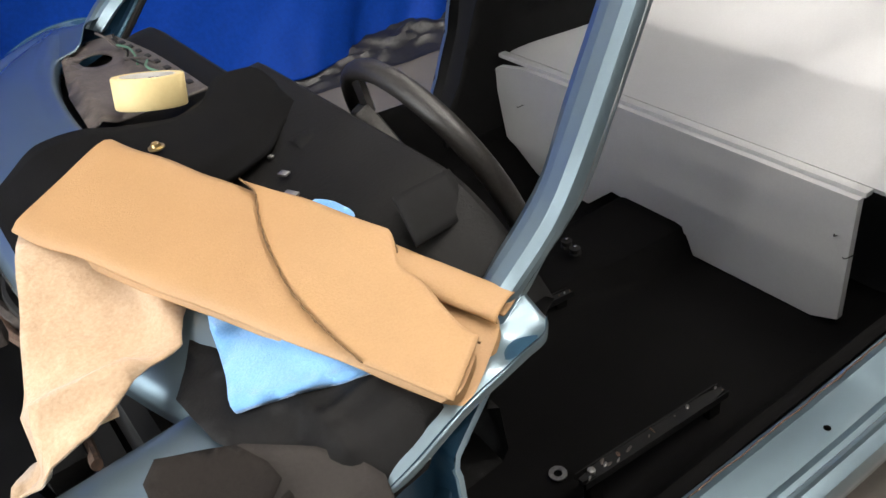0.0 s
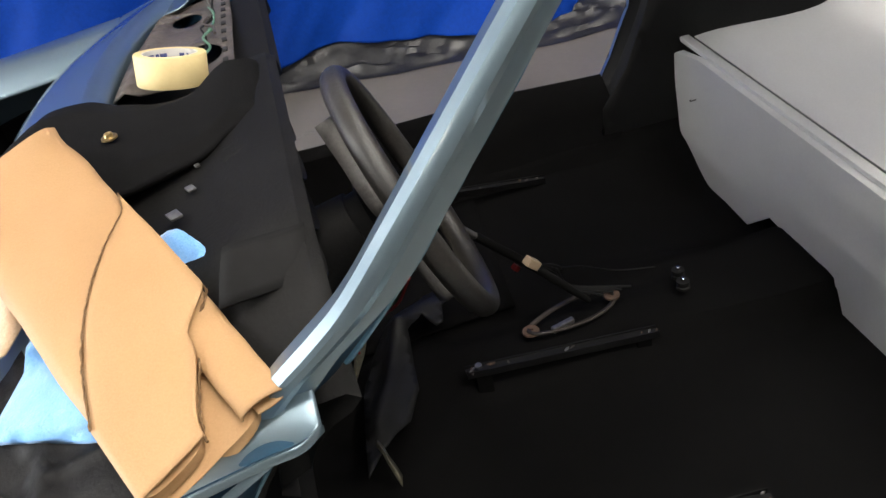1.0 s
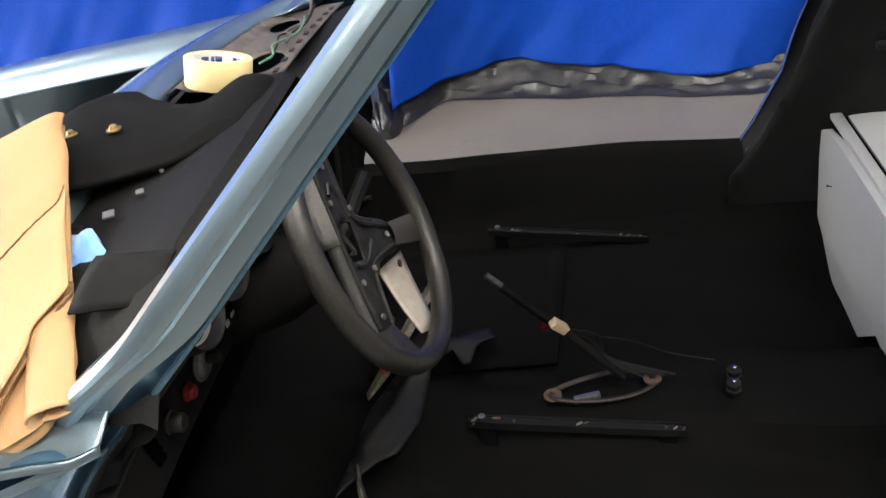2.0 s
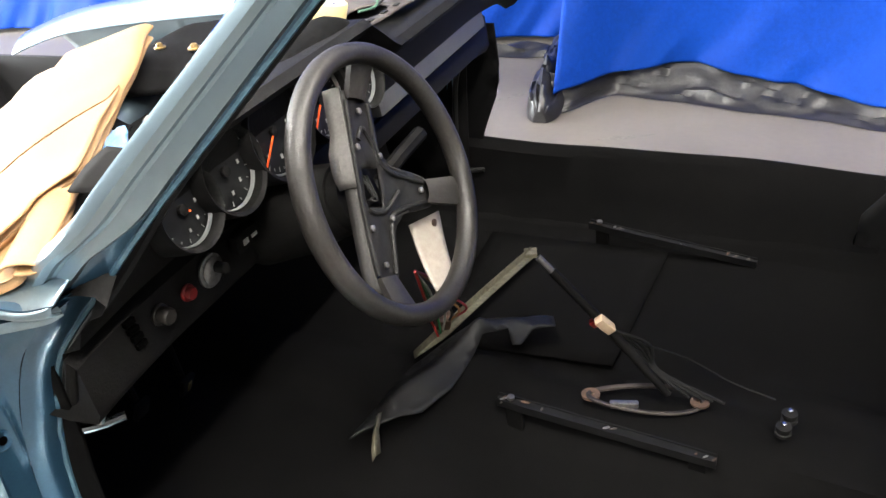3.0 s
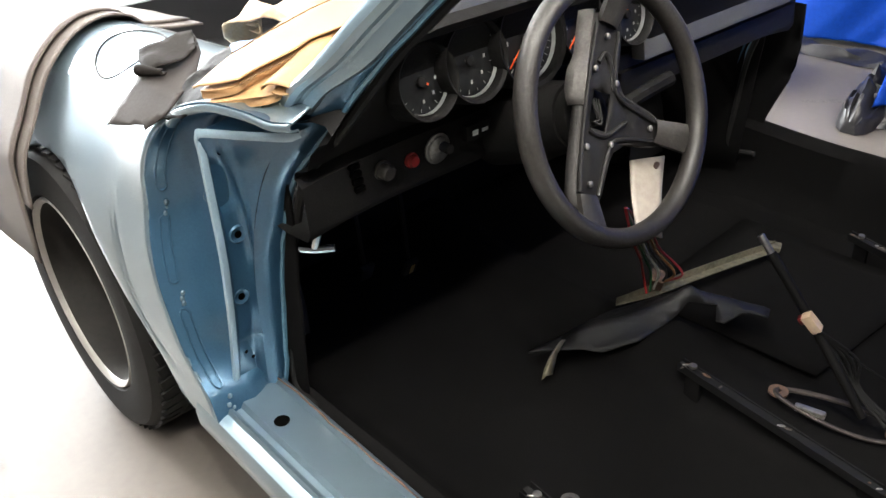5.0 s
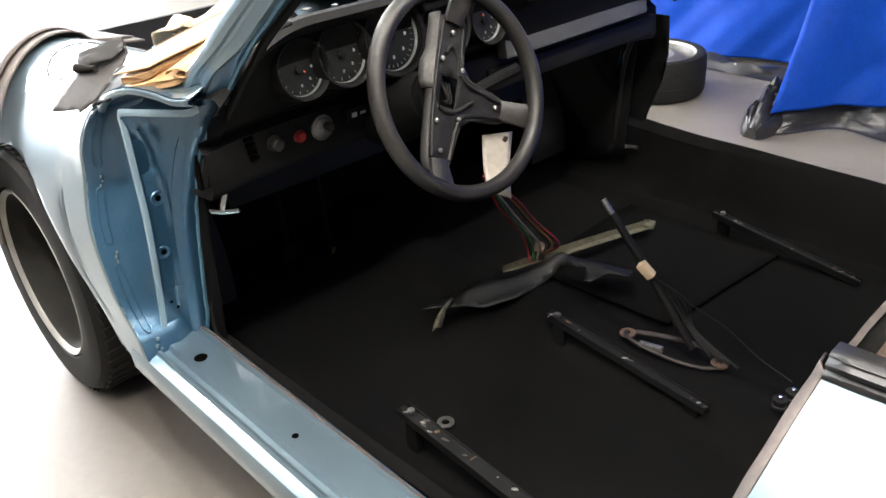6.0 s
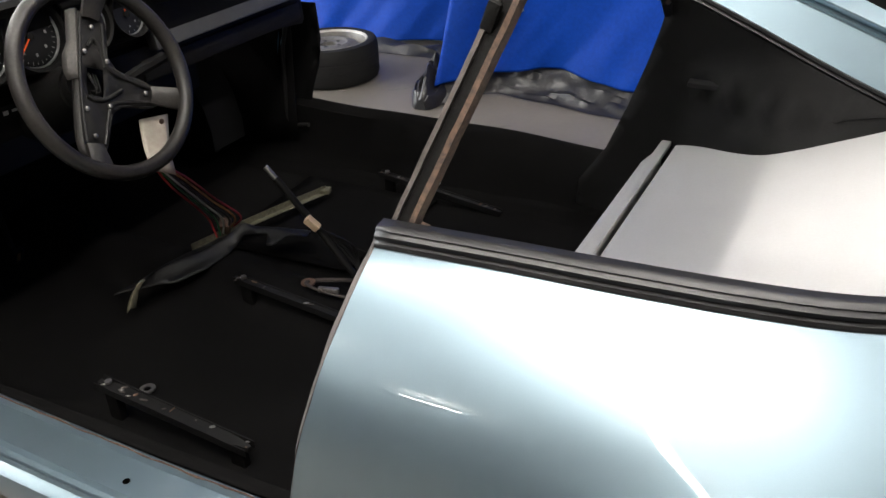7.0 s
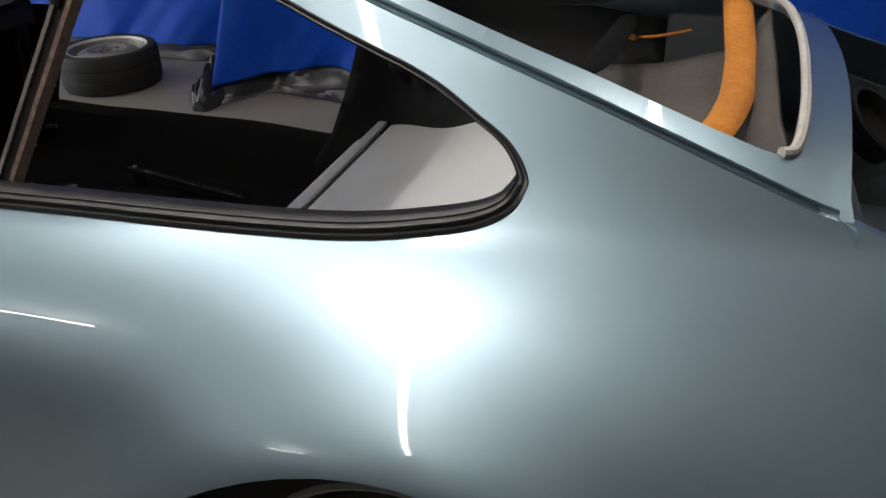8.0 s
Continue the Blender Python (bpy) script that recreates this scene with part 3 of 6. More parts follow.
    for i, e_ in enumerate(edge):
        t = smooth(45, 51, i)
        inn = Vector((0, -(1 - t), -t))
        out = Vector((-(1 - t), 0.3, t)).normalized()
        rows.append([Vector((p.x, s * p.y, p.z)) for p in (e_ + out * 0.004 + inn * 0.003, e_ + out * 0.003 - inn * 0.001, e_ + Vector((0.003, 0.001, 0)), e_ + inn * 0.004 + Vector((0.0038, 0.001, 0)), e_ + inn * 0.008 + Vector((0.003, 0, 0)), e_ + inn * 0.010 + Vector((-0.003, -0.002, 0)))])
    grid(bm, rows)
    part("edge_band", bm, PAINT_EDGE, jamb, "pale folded plate edge")
    for y, z, r in ((0.712, 0.785, 0.0042), (0.698, 0.757, 0.0042), (0.712, 0.738, 0.0042), (0.704, 0.652, 0.0055), (0.712, 0.545, 0.0055), (0.712, 0.430, 0.0032), (0.700, 0.412, 0.0032), (0.710, 0.390, 0.0032)):
        xx = plate_x(z) - 0.0035 - 0.008 + 0.008 * (1 - smooth(0.690, 0.712, z)) + 0.026 * smooth(0.735, 0.815, z) + 0.016 * (1 - smooth(0.340, 0.385, z))
        if r > 0.005:
            bm = bmesh.new()
            lathe(bm, [(r * 2.6, 0.0), (r * 2.2, 0.0022), (r * 1.3, 0.0004)], pose(xx, s * y, z, 0, 90, 0), 20, False, False)
            part("dimple", bm, PAINT_SHADE, jamb)
        bm = bmesh.new()
        lathe(bm, [(r, 0.0), (r, 0.0012), (0.0001, 0.0012)], pose(xx, s * y, z, 0, 90, 0), 14)
        part("bolt_hole", bm, HOLE, jamb, "black bolt hole")
    # pressed loops and weld beads down the recess
    for za, zb in ((0.80, 0.685), (0.645, 0.545), (0.505, 0.385)):
        bm = bmesh.new()
        loop = []
        for k in range(33):
            a = 2 * math.pi * k / 32
            z = (za + zb) / 2 + (za - zb) / 2 * math.cos(a)
            wide = max(-1, min(1, 2.6 * math.sin(a)))
            xo = rim_x(z)
            loop.append((xo + 0.0065 + 0.0022 * wide, s * (wing_half(xo, z) - 0.022 - 0.0065 * wide), z))
        tube(bm, loop, 0.0016, 6)
        part("pressed_loop", bm, PAINT_SHADE, jamb)
    random.seed(6)
    for z in (0.665, 0.655, 0.648, 0.527, 0.52, 0.512, 0.372, 0.362, 0.355):
        bm = bmesh.new()
        xo = rim_x(z)
        bmesh.ops.create_icosphere(bm, subdivisions=2, radius=random.uniform(0.0028, 0.0045), matrix=Matrix.Translation((xo + random.uniform(0.006, 0.010), s * (wing_half(xo, z) - random.uniform(0.018, 0.032)), z)) @ Matrix.Diagonal((0.6, 1, 1.2, 1)))
        part("weld_bead", bm, PAINT, jamb)
    for z in (0.690, 0.500):
        bm = bmesh.new()
        bmesh.ops.create_icosphere(bm, subdivisions=3, radius=1.0, matrix=pose(plate_x(z) - 0.070, s * 0.690, z, 0, 12, 0) @ Matrix.Diagonal((0.012, 0.024, 0.016, 1)))
        part("bump", bm, PAINT_SHADE, jamb)
    # seal along the opening
    bm = bmesh.new()
    tube(bm, [foot(q, s) for q in [(0.60, s * 0.655, 0.337), (0.535, s * 0.648, 0.342), (0.541, s * 0.640, 0.45), (0.556, s * 0.634, 0.57), (0.586, s * 0.635, 0.65), (0.638, s * 0.637, 0.736), (0.738, s * 0.638, 0.823), (0.800, s * 0.636, 0.885), (0.855, s * 0.625, 0.948), (0.905, s * 0.605, 1.0), (1.005, s * 0.570, 1.1), (1.105, s * 0.535, 1.2), (1.195, s * 0.502, 1.285)]], 0.007, 8, 60)
    part("door_seal", bm, RUBBER, jamb, "perished black seal flange")
    # shoulder between the wing and the pillar foot, ending in a rounded fin
    bm = bmesh.new()
    rows = []
    for q, r_ in enumerate(catmull(RIM_TOP, 30)):
        x, ye, ze = r_
        yi = 0.464 + 0.165 * smooth(0.57, 0.66, x)
        k = smooth(0.45, 0.54, x)

        def top_z(y):
            return wing_z(x, y) * (1 - k) + (hs(x + 0.05, y + 0.026) - 0.005) * k
        row = []
        for f in [j / 14 for j in range(15)]:
            y = yi + (ye - yi) * f
            row.append(Vector((x, s * y, top_z(y) + (ze - top_z(ye)) * f ** 4)))
        t = smooth(0.43, 0.56, x)
        fall = Vector((0.6 * (1 - t), 0, -1)).normalized()
        row += [Vector((x, s * (ye + b_), ze)) + fall * a_ for a_, b_ in ((0.003, 0.0025), (0.008, 0.003), (0.012, -0.001), (0.014, -0.008))]
        rows.append(row)
    grid(bm, [catmull([tuple(p) for p in r], 44) for r in rows])
    solid(part("shoulder", bm, PAINT, jamb, "ice blue shoulder at the pillar foot ending in a rounded fin"), 0.003)
    # inner face that sweeps from the hinge post up the pillar
    bm = bmesh.new()
    inner = catmull([foot(q, s) for q in [(0.520, s * 0.660, 0.332), (0.530, s * 0.652, 0.45), (0.543, s * 0.645, 0.57), (0.572, s * 0.646, 0.65), (0.628, s * 0.648, 0.738), (0.728, s * 0.650, 0.826), (0.775, s * 0.656, 0.866), (0.822, s * 0.657, 0.912), (0.866, s * 0.652, 0.955), (0.913, s * 0.637, 1.002), (1.012, s * 0.603, 1.1), (1.113, s * 0.567, 1.2), (1.20, s * 0.535, 1.285)]], 70)
    outer = catmull([foot(q, s) for q in [(0.508, s * 0.686, 0.332), (0.522, s * 0.686, 0.45), (0.531, s * 0.686, 0.55), (0.556, s * 0.686, 0.65), (0.612, s * 0.686, 0.745), (0.685, s * 0.684, 0.822), (0.728, s * 0.681, 0.856), (0.778, s * 0.678, 0.898), (0.830, s * 0.672, 0.935), (0.885, s * 0.655, 0.985), (0.988, s * 0.620, 1.085), (1.089, s * 0.584, 1.185), (1.178, s * 0.552, 1.27)]], 70)
    grid(bm, [[o, o.lerp(i_, 0.25) + Vector((0.004, 0, 0)), o.lerp(i_, 0.6) + Vector((0.006, 0, 0)), i_, i_ + Vector((-0.012, -s * 0.004, 0.004))] for o, i_ in zip(outer, inner)])
    part("pillar_inner_face", bm, PAINT_SHADE, jamb, "inner face of the pillar, its shade put in as deeper blue")
    bm = bmesh.new()
    tube(bm, [p + Vector((0.002, s * wob((p.x * 9, p.z * 9, 0), 3, 0.004), 0)) for p in inner], 0.0042, 6)
    part("worn_edge", bm, PAINT_OLD, jamb, "worn flaking paint edge")

# belt seal and rear door post
for s in (-1, 1):
    bm = bmesh.new()
    rows = []
    line = [DOOR_REAR[-1]] + BELT
    line = [(p.x, p.y) for p in catmull([(a, b, 0) for a, b in line], 120)]
    for i, (x, z) in enumerate(line):
        if x < 1.72 and i > 40:
            break
        a, b = line[max(0, i - 1)], line[min(len(line) - 1, i + 1)]
        n = Vector((-(b[1] - a[1]), b[0] - a[0])).normalized()
        w = 0.023 if i < 36 else max(0.011, 0.023 - (i - 36) * 0.0004)
        row = []
        for f, h in ((-0.04, 0.0005), (0.02, 0.003), (0.25, 0.004), (0.33, 0.000), (0.42, 0.003), (0.62, 0.0055), (0.80, 0.001), (0.88, 0.004), (1.0, 0.0), (1.08, -0.015)):
            xx, zz = x + n.x * w * f, z + n.y * w * f
            row.append(Vector((xx, s * (half(x, z) + h - 0.35 * w * max(0, f)), zz)))
        rows.append(row)
    grid(bm, rows)
    solid(part("side_window_seal", bm, SEAL, car, "black ribbed rubber seal round the side window opening"), 0.003)
    post = empty("door_post")
    post.parent = car
    post["label"] = "bare rusty brown door post channel with drill marks"
    a, b = Vector((1.678, s * 0.594, 0.795)), Vector((1.835, s * 0.425, 1.20))
    t = (b - a).normalized()
    u = Vector((1, 0, 0)) - t * t.x
    u.normalize()
    v = t.cross(u)
    for f, w, d, mm, nm in ((-0.012, 0.006, 0.016, BROWN, "flange"), (-0.001, 0.016, 0.007, DASH, "channel"), (0.010, 0.007, 0.018, RUST, "flange")):
        bm = bmesh.new()
        rows = []
        for i in range(30):
            p = a + (b - a) * i / 29 + u * f
            k = wob((i * 0.7, f * 90, s), 1.0, 0.0012)
            rows.append([p + u * (w / 2 * cx + k) + v * d / 2 * cy for cx, cy in ((-1, -1), (1, -1), (1, 1), (-1, 1))])
        grid(bm, rows, True)
        part(nm, bm, mm, post)
    random.seed(4)
    for i in range(26):
        bm = bmesh.new()
        q = a + (b - a) * (0.05 + 0.9 * i / 26) + u * (0.010 + random.uniform(-0.002, 0.002))
        bmesh.ops.create_icosphere(bm, subdivisions=1, radius=random.uniform(0.0015, 0.003), matrix=Matrix.Translation(q + v * (-s) * 0.009))
        part("weld_spot", bm, BARE, post)
    bm = bmesh.new()
    box(bm, a + (b - a) * 0.57 + u * -0.010 + Vector((0, s * 0.010, 0)), (0.016, 0.010, 0.034), rot(0, 22, 0), 0.003)
    part("striker_clip", bm, DASH, post, "dark plastic clip")
    # closing side of the rear wing at the door edge
    bm = bmesh.new()
    rows = []
    for x, z in [(p.x, p.y) for p in catmull([(c, d, 0) for c, d in DOOR_REAR], 30)]:
        y = half(x, z)
        rows.append([Vector((x - 0.001, s * (y + 0.0005), z)), Vector((x + 0.001, s * (y - 0.008), z)), Vector((x + 0.03, s * (y - 0.02), z)), Vector((x + 0.035, s * (y - 0.07), z)), Vector((x + 0.02, s * min(y - 0.075, 0.66), z))])
    grid(bm, rows)
    part("lock_jamb", bm, RUST if s < 0 else VINYL, car, "worn lock post face")

# rusty flange that stands forward of the rear wing's edge
bm = bmesh.new()
rows = []
for x, z in [(p.x, p.y) for p in catmull([(c, d, 0) for c, d in DOOR_REAR], 40)]:
    y = half(x, z)
    k = 0.004 * noise.noise(Vector((z * 30, 0, 2)))
    rows.append([Vector((x + 0.002, -(y - 0.005), z)), Vector((x - 0.006, -(y - 0.012), z)), Vector((x - 0.014 + k, -(y - 0.022), z)), Vector((x - 0.016 + k, -(y - 0.036), z))])
grid(bm, rows)
solid(part("door_edge_flange", bm, BROWN, car, "rusty brown flange along the door opening"), 0.002)

# inner linings behind the doors
trim = sheet("rear_side_trim", [(1.60, -0.63, 0.10), (2.40, -0.58, 0.10), (2.33, -0.545, 0.75), (1.72, -0.60, 0.755)], 16, 12, VINYL, car, lambda u, v: (0, -0.015 * math.sin(math.pi * u), 0), 0.006, "black rear side lining")
rt = empty("rear_side_trim")
rt.parent = car
rt["label"] = "black vinyl rear side lining with an ashtray slot"
panel("lining", [(1.46, 0.10), (1.475, 0.30), (1.545, 0.40), (1.60, 0.53), (1.645, 0.65), (1.675, 0.74), (1.69, 0.80), (1.75, 0.98), (1.80, 1.13), (1.95, 1.08), (2.20, 0.96), (2.42, 0.84), (2.42, 0.10)],
      lambda x, z: Vector((x, 0.655 - 0.10 * smooth(0.55, 1.05, z) - 0.03 * smooth(1.5, 2.3, x) - 0.030 * math.exp(-((z - 0.60 - 0.03 * (x - 1.75)) / 0.022) ** 2) * smooth(1.70, 1.76, x) - 0.17 * smooth(1.70, 1.98, x) * (1 - smooth(0.50, 0.72, z)) + 0.0025 * noise.noise(Vector((x * 4, z * 4, 0))), z)), LINING, rt, 0.03, thick=0.006)
bm = bmesh.new()
box(bm, (1.80, 0.588, 0.612), (0.10, 0.022, 0.013), rot(14, 2, 0), 0.004)
part("slot", bm, DARK, rt, "dark ashtray slot")
sheet("headlining", [(1.2, -0.49, 1.245), (1.95, -0.40, 1.09), (1.95, 0.40, 1.09), (1.2, 0.49, 1.245)], 12, 12, VINYL, car, lambda u, v: (0, 0, 0.045 * math.sin(math.pi * v)), 0.005, "black headlining")
# carpet over the far sill
bm = bmesh.new()
rows = []
for i in range(40):
    x = 0.30 + 1.22 * i / 39
    zt = fit1([0.3, 0.58, 1.0, 1.25, 1.47, 1.6], [0.42, 0.403, 0.380, 0.365, 0.342, 0.335])(x) + wob((x, 0, 0), 6, 0.004)
    yt = 0.712 + 0.06 * smooth(0.55, 1.5, x)
    rows.append([Vector((x, 0.60, 0.180)), Vector((x, 0.640, 0.205)), Vector((x, 0.675, 0.27)), Vector((x, yt - 0.03, zt - 0.02)), Vector((x, yt - 0.008, zt - 0.002)), Vector((x, yt, zt)), Vector((x, yt + 0.012, zt - 0.012)), Vector((x, yt + 0.02, zt - 0.06))])
grid(bm, rows)
part("sill_carpet", bm, CARPET, car, "black carpet folded over the far sill")

# black felt over the far hinge post
panel("post_cover", [(0.46, 0.20), (0.575, 0.36), (0.590, 0.42), (0.632, 0.52), (0.645, 0.60), (0.640, 0.70), (0.46, 0.70)], lambda x, z: Vector((x, 0.708 + 0.004 * noise.noise(Vector((x * 9, z * 9, 1))), z)), FELT, car, 0.03, label="black felt lining over the far hinge post", thick=0.008)

# ---- rear window surround ----
drip_z = fit1([a for a, b in DRIP] + [2.72, 2.80], [b for a, b in DRIP] + [0.797, 0.765])
PL = [1.93 + 0.74 * i / 60 for i in range(61)]
for s in (-1, 1):
    bm = bmesh.new()
    rows = []
    for x in PL:
        z = drip_z(x)
        y = half(x, z)
        t, n = Vector((0, -s * 0.5, 0.87)), Vector((0, s * 0.87, 0.5))
        e = min(1, (PL[-1] - x) / 0.03)
        rows.append([Vector((x, s * y, z)) + t * a + n * b * e for a, b in ((-0.001, -0.0005), (0.0, 0.0002), (0.0010, -0.0010), (0.0020, -0.0085), (0.0085, -0.0095), (0.0105, -0.003), (0.0115, 0.0), (0.0130, 0.0006))])
    grid(bm, rows)
    part("rain_gutter", bm, PAINT, car, "narrow pressed rain gutter along the roof edge")


def deck(x, y):
    z = drip_z(x)
    d = max(0.0, half(x, z) - abs(y))
    return Vector((x, y, z + 0.068 * (1 - math.exp(-d / 0.17))))


side_pts = [(x, half(x, drip_z(x)) - 0.0065) for x in PL[::3]]
lid_edge = [(2.688, 0.487), (2.684, 0.43), (2.690, 0.344), (2.698, 0.23), (2.703, 0.145), (2.705, 0.05)]
hole_l = [(1.962, 0.365), (2.15, 0.385), (2.318, 0.392), (2.383, 0.393), (2.525, 0.402), (2.587, 0.404), (2.612, 0.400), (2.627, 0.385), (2.637, 0.335), (2.645, 0.243), (2.650, 0.11), (2.651, 0.03)]
panel("rear_window_surround", [(x, -y) for x, y in side_pts] + [(x, -y) for x, y in lid_edge] + list(reversed(lid_edge)) + list(reversed(side_pts)), deck, PAINT, car, 0.016,
      [[(x, -y) for x, y in hole_l] + list(reversed(hole_l))], "ice blue rear pillars and panel round the window opening", flange=Vector((0.0, 0, -0.016)))
bm = bmesh.new()
tube(bm, [deck(x - 0.004, y) + Vector((0, 0, 0.003)) for x, y in [(a, -b) for a, b in hole_l[6:]] + list(reversed(hole_l[6:]))], 0.007, 8, 50)
part("window_lip", bm, mat("pale_sealer", (0.46, 0.44, 0.41), (0.34, 0.315, 0.28), 0.6, 0, 12, 120, 0.3), car, "pale sealer bead on the window lip")

# parcel shelf seen through the rear window: felt, foam, black strap
ps = empty("parcel_shelf")
ps.parent = car
ps["label"] = "grey felt parcel shelf with torn orange foam"
bm = bmesh.new()
rows = []
for i in range(24):
    x = 2.24 + 0.385 * i / 23
    rows.append([Vector((x, -0.40 + 0.80 * j / 24, 0.672 + 0.07 * (i / 23) ** 2 + 0.07 * smooth(20, 23, i) + 0.02 * (abs(j - 12) / 12) ** 3 + 0.012 * noise.noise(Vector((x * 7, j * 0.3, 0))))) for j in range(25)])
grid(bm, rows)
solid(part("felt", bm, GREYFELT, ps, "grimy grey felt"), 0.008)
bm = bmesh.new()
tube(bm, [(2.500, -0.17, 0.755), (2.540, -0.11, 0.768), (2.563, 0.0, 0.775), (2.570, 0.10, 0.777), (2.572, 0.22, 0.785), (2.566, 0.33, 0.81), (2.557, 0.44, 0.845)], [0.026, 0.033, 0.034, 0.031, 0.029, 0.027, 0.028], 12, 60, 0.5)
part("foam", bm, FOAM, ps, "torn orange foam strip")
bm = bmesh.new()
tube(bm, [(2.355, 0.40, 0.765), (2.41, 0.42, 0.765), (2.475, 0.44, 0.775)], [0.008, 0.014, 0.006], 8, 14, 0.5)
part("foam_scrap", bm, FOAM, ps, "orange foam scrap")
bm = bmesh.new()
tube(bm, [(2.355, -0.32, 0.91), (2.357, -0.10, 0.86), (2.352, 0.16, 0.825), (2.35, 0.46, 0.79)], 0.023, 8, 12, 0.35)
part("strap", bm, FELT, ps, "black strap")
# engine bay behind
eb = empty("engine_bay")
eb.parent = car
eb["label"] = "dark open engine bay with a round duct"
BAYP = mat("grimy_bay_paint", (0.055, 0.07, 0.075), (0.03, 0.036, 0.038), 0.55, 0.1, 10, 90, 0.3)
bm = bmesh.new()
box(bm, (2.95, 0, 0.40), (0.50, 1.0, 0.02))
part("bay_floor", bm, BAYP, eb, smooth=False)
bm = bmesh.new()
box(bm, (2.715, 0, 0.57), (0.012, 0.92, 0.36))
part("bay_bulkhead", bm, BAYP, eb, smooth=False)
for s in (-1, 1):
    bm = bmesh.new()
    bm.faces.new([bm.verts.new(p) for p in ((2.74, s * 0.47, 0.42), (3.12, s * 0.42, 0.42), (3.12, s * 0.42, 0.60), (2.73, s * 0.44, 0.72))])
    solid(part("bay_side", bm, BAYP, eb, smooth=False), 0.003)
bm = bmesh.new()
lathe(bm, [(0.055, 0.0), (0.062, 0.004), (0.066, 0.02), (0.058, 0.022), (0.052, 0.01), (0.05, -0.02)], pose(2.765, -0.02, 0.755, 15, 40, 0), 28)
part("duct", bm, DASH, eb, "black round duct")
for k in range(5):
    bm = bmesh.new()
    tube(bm, [(2.80 + 0.03 * k, -0.40 + 0.05 * k, 0.70), (2.86 + 0.02 * k, -0.2, 0.73 - 0.02 * k), (2.84 + 0.04 * k, 0.25, 0.70)], 0.006, 8, 16)
    part("pipe", bm, (BARE, RUBBER, BARE, RUST, RUBBER)[k], eb)

bm = bmesh.new()
box(bm, (1.45, 0, 0.065), (2.9, 1.22, 0.03))
part("underbody", bm, DARK, car, "black underbody", False)

# ---- dashboard ----
RINGM = mat("dull_bezel_ring", (0.42, 0.43, 0.42), (0.26, 0.265, 0.26), 0.4, 0.6)
DIALF = mat("glazed_dial_face", (0.008, 0.009, 0.0095), (0.005, 0.0055, 0.006), 0.6, 0, 12, 90, 0.0, coat=0.35, coat_rough=0.10)
DIALP = mat("worn_dial_print", (0.34, 0.34, 0.33), (0.22, 0.22, 0.21), 0.6)
dash = empty("dashboard")
dash.parent = car
dash.location = (0, -0.016, 0.014)
dash["label"] = "worn black dashboard with five round dials"
bm = bmesh.new()
prof = [(0.44, 0.84), (0.49, 0.868), (0.54, 0.884), (0.60, 0.897), (0.65, 0.911), (0.70, 0.926), (0.725, 0.928), (0.737, 0.918), (0.725, 0.905), (0.704, 0.895), (0.684, 0.80), (0.672, 0.775), (0.640, 0.762), (0.636, 0.752), (0.652, 0.742), (0.657, 0.675), (0.648, 0.660), (0.60, 0.655), (0.48, 0.66)]
rows = []
for j in range(61):
    y = -0.64 + 1.28 * j / 60
    k = max(0, (abs(y) - 0.45) / 0.19) ** 2
    hump = 0.0 if y < -0.02 else -0.06 * min(1, (y + 0.02) / 0.08)
    rows.append([Vector((x + 0.02 * k * 0, y, z - 0.09 * k * (1 if z > 0.85 else 0.15) + (hump if z > 0.85 else hump * 0.5 if z > 0.78 else 0))) for x, z in prof])
grid(bm, rows)
part("dash_body", bm, DASH, dash)
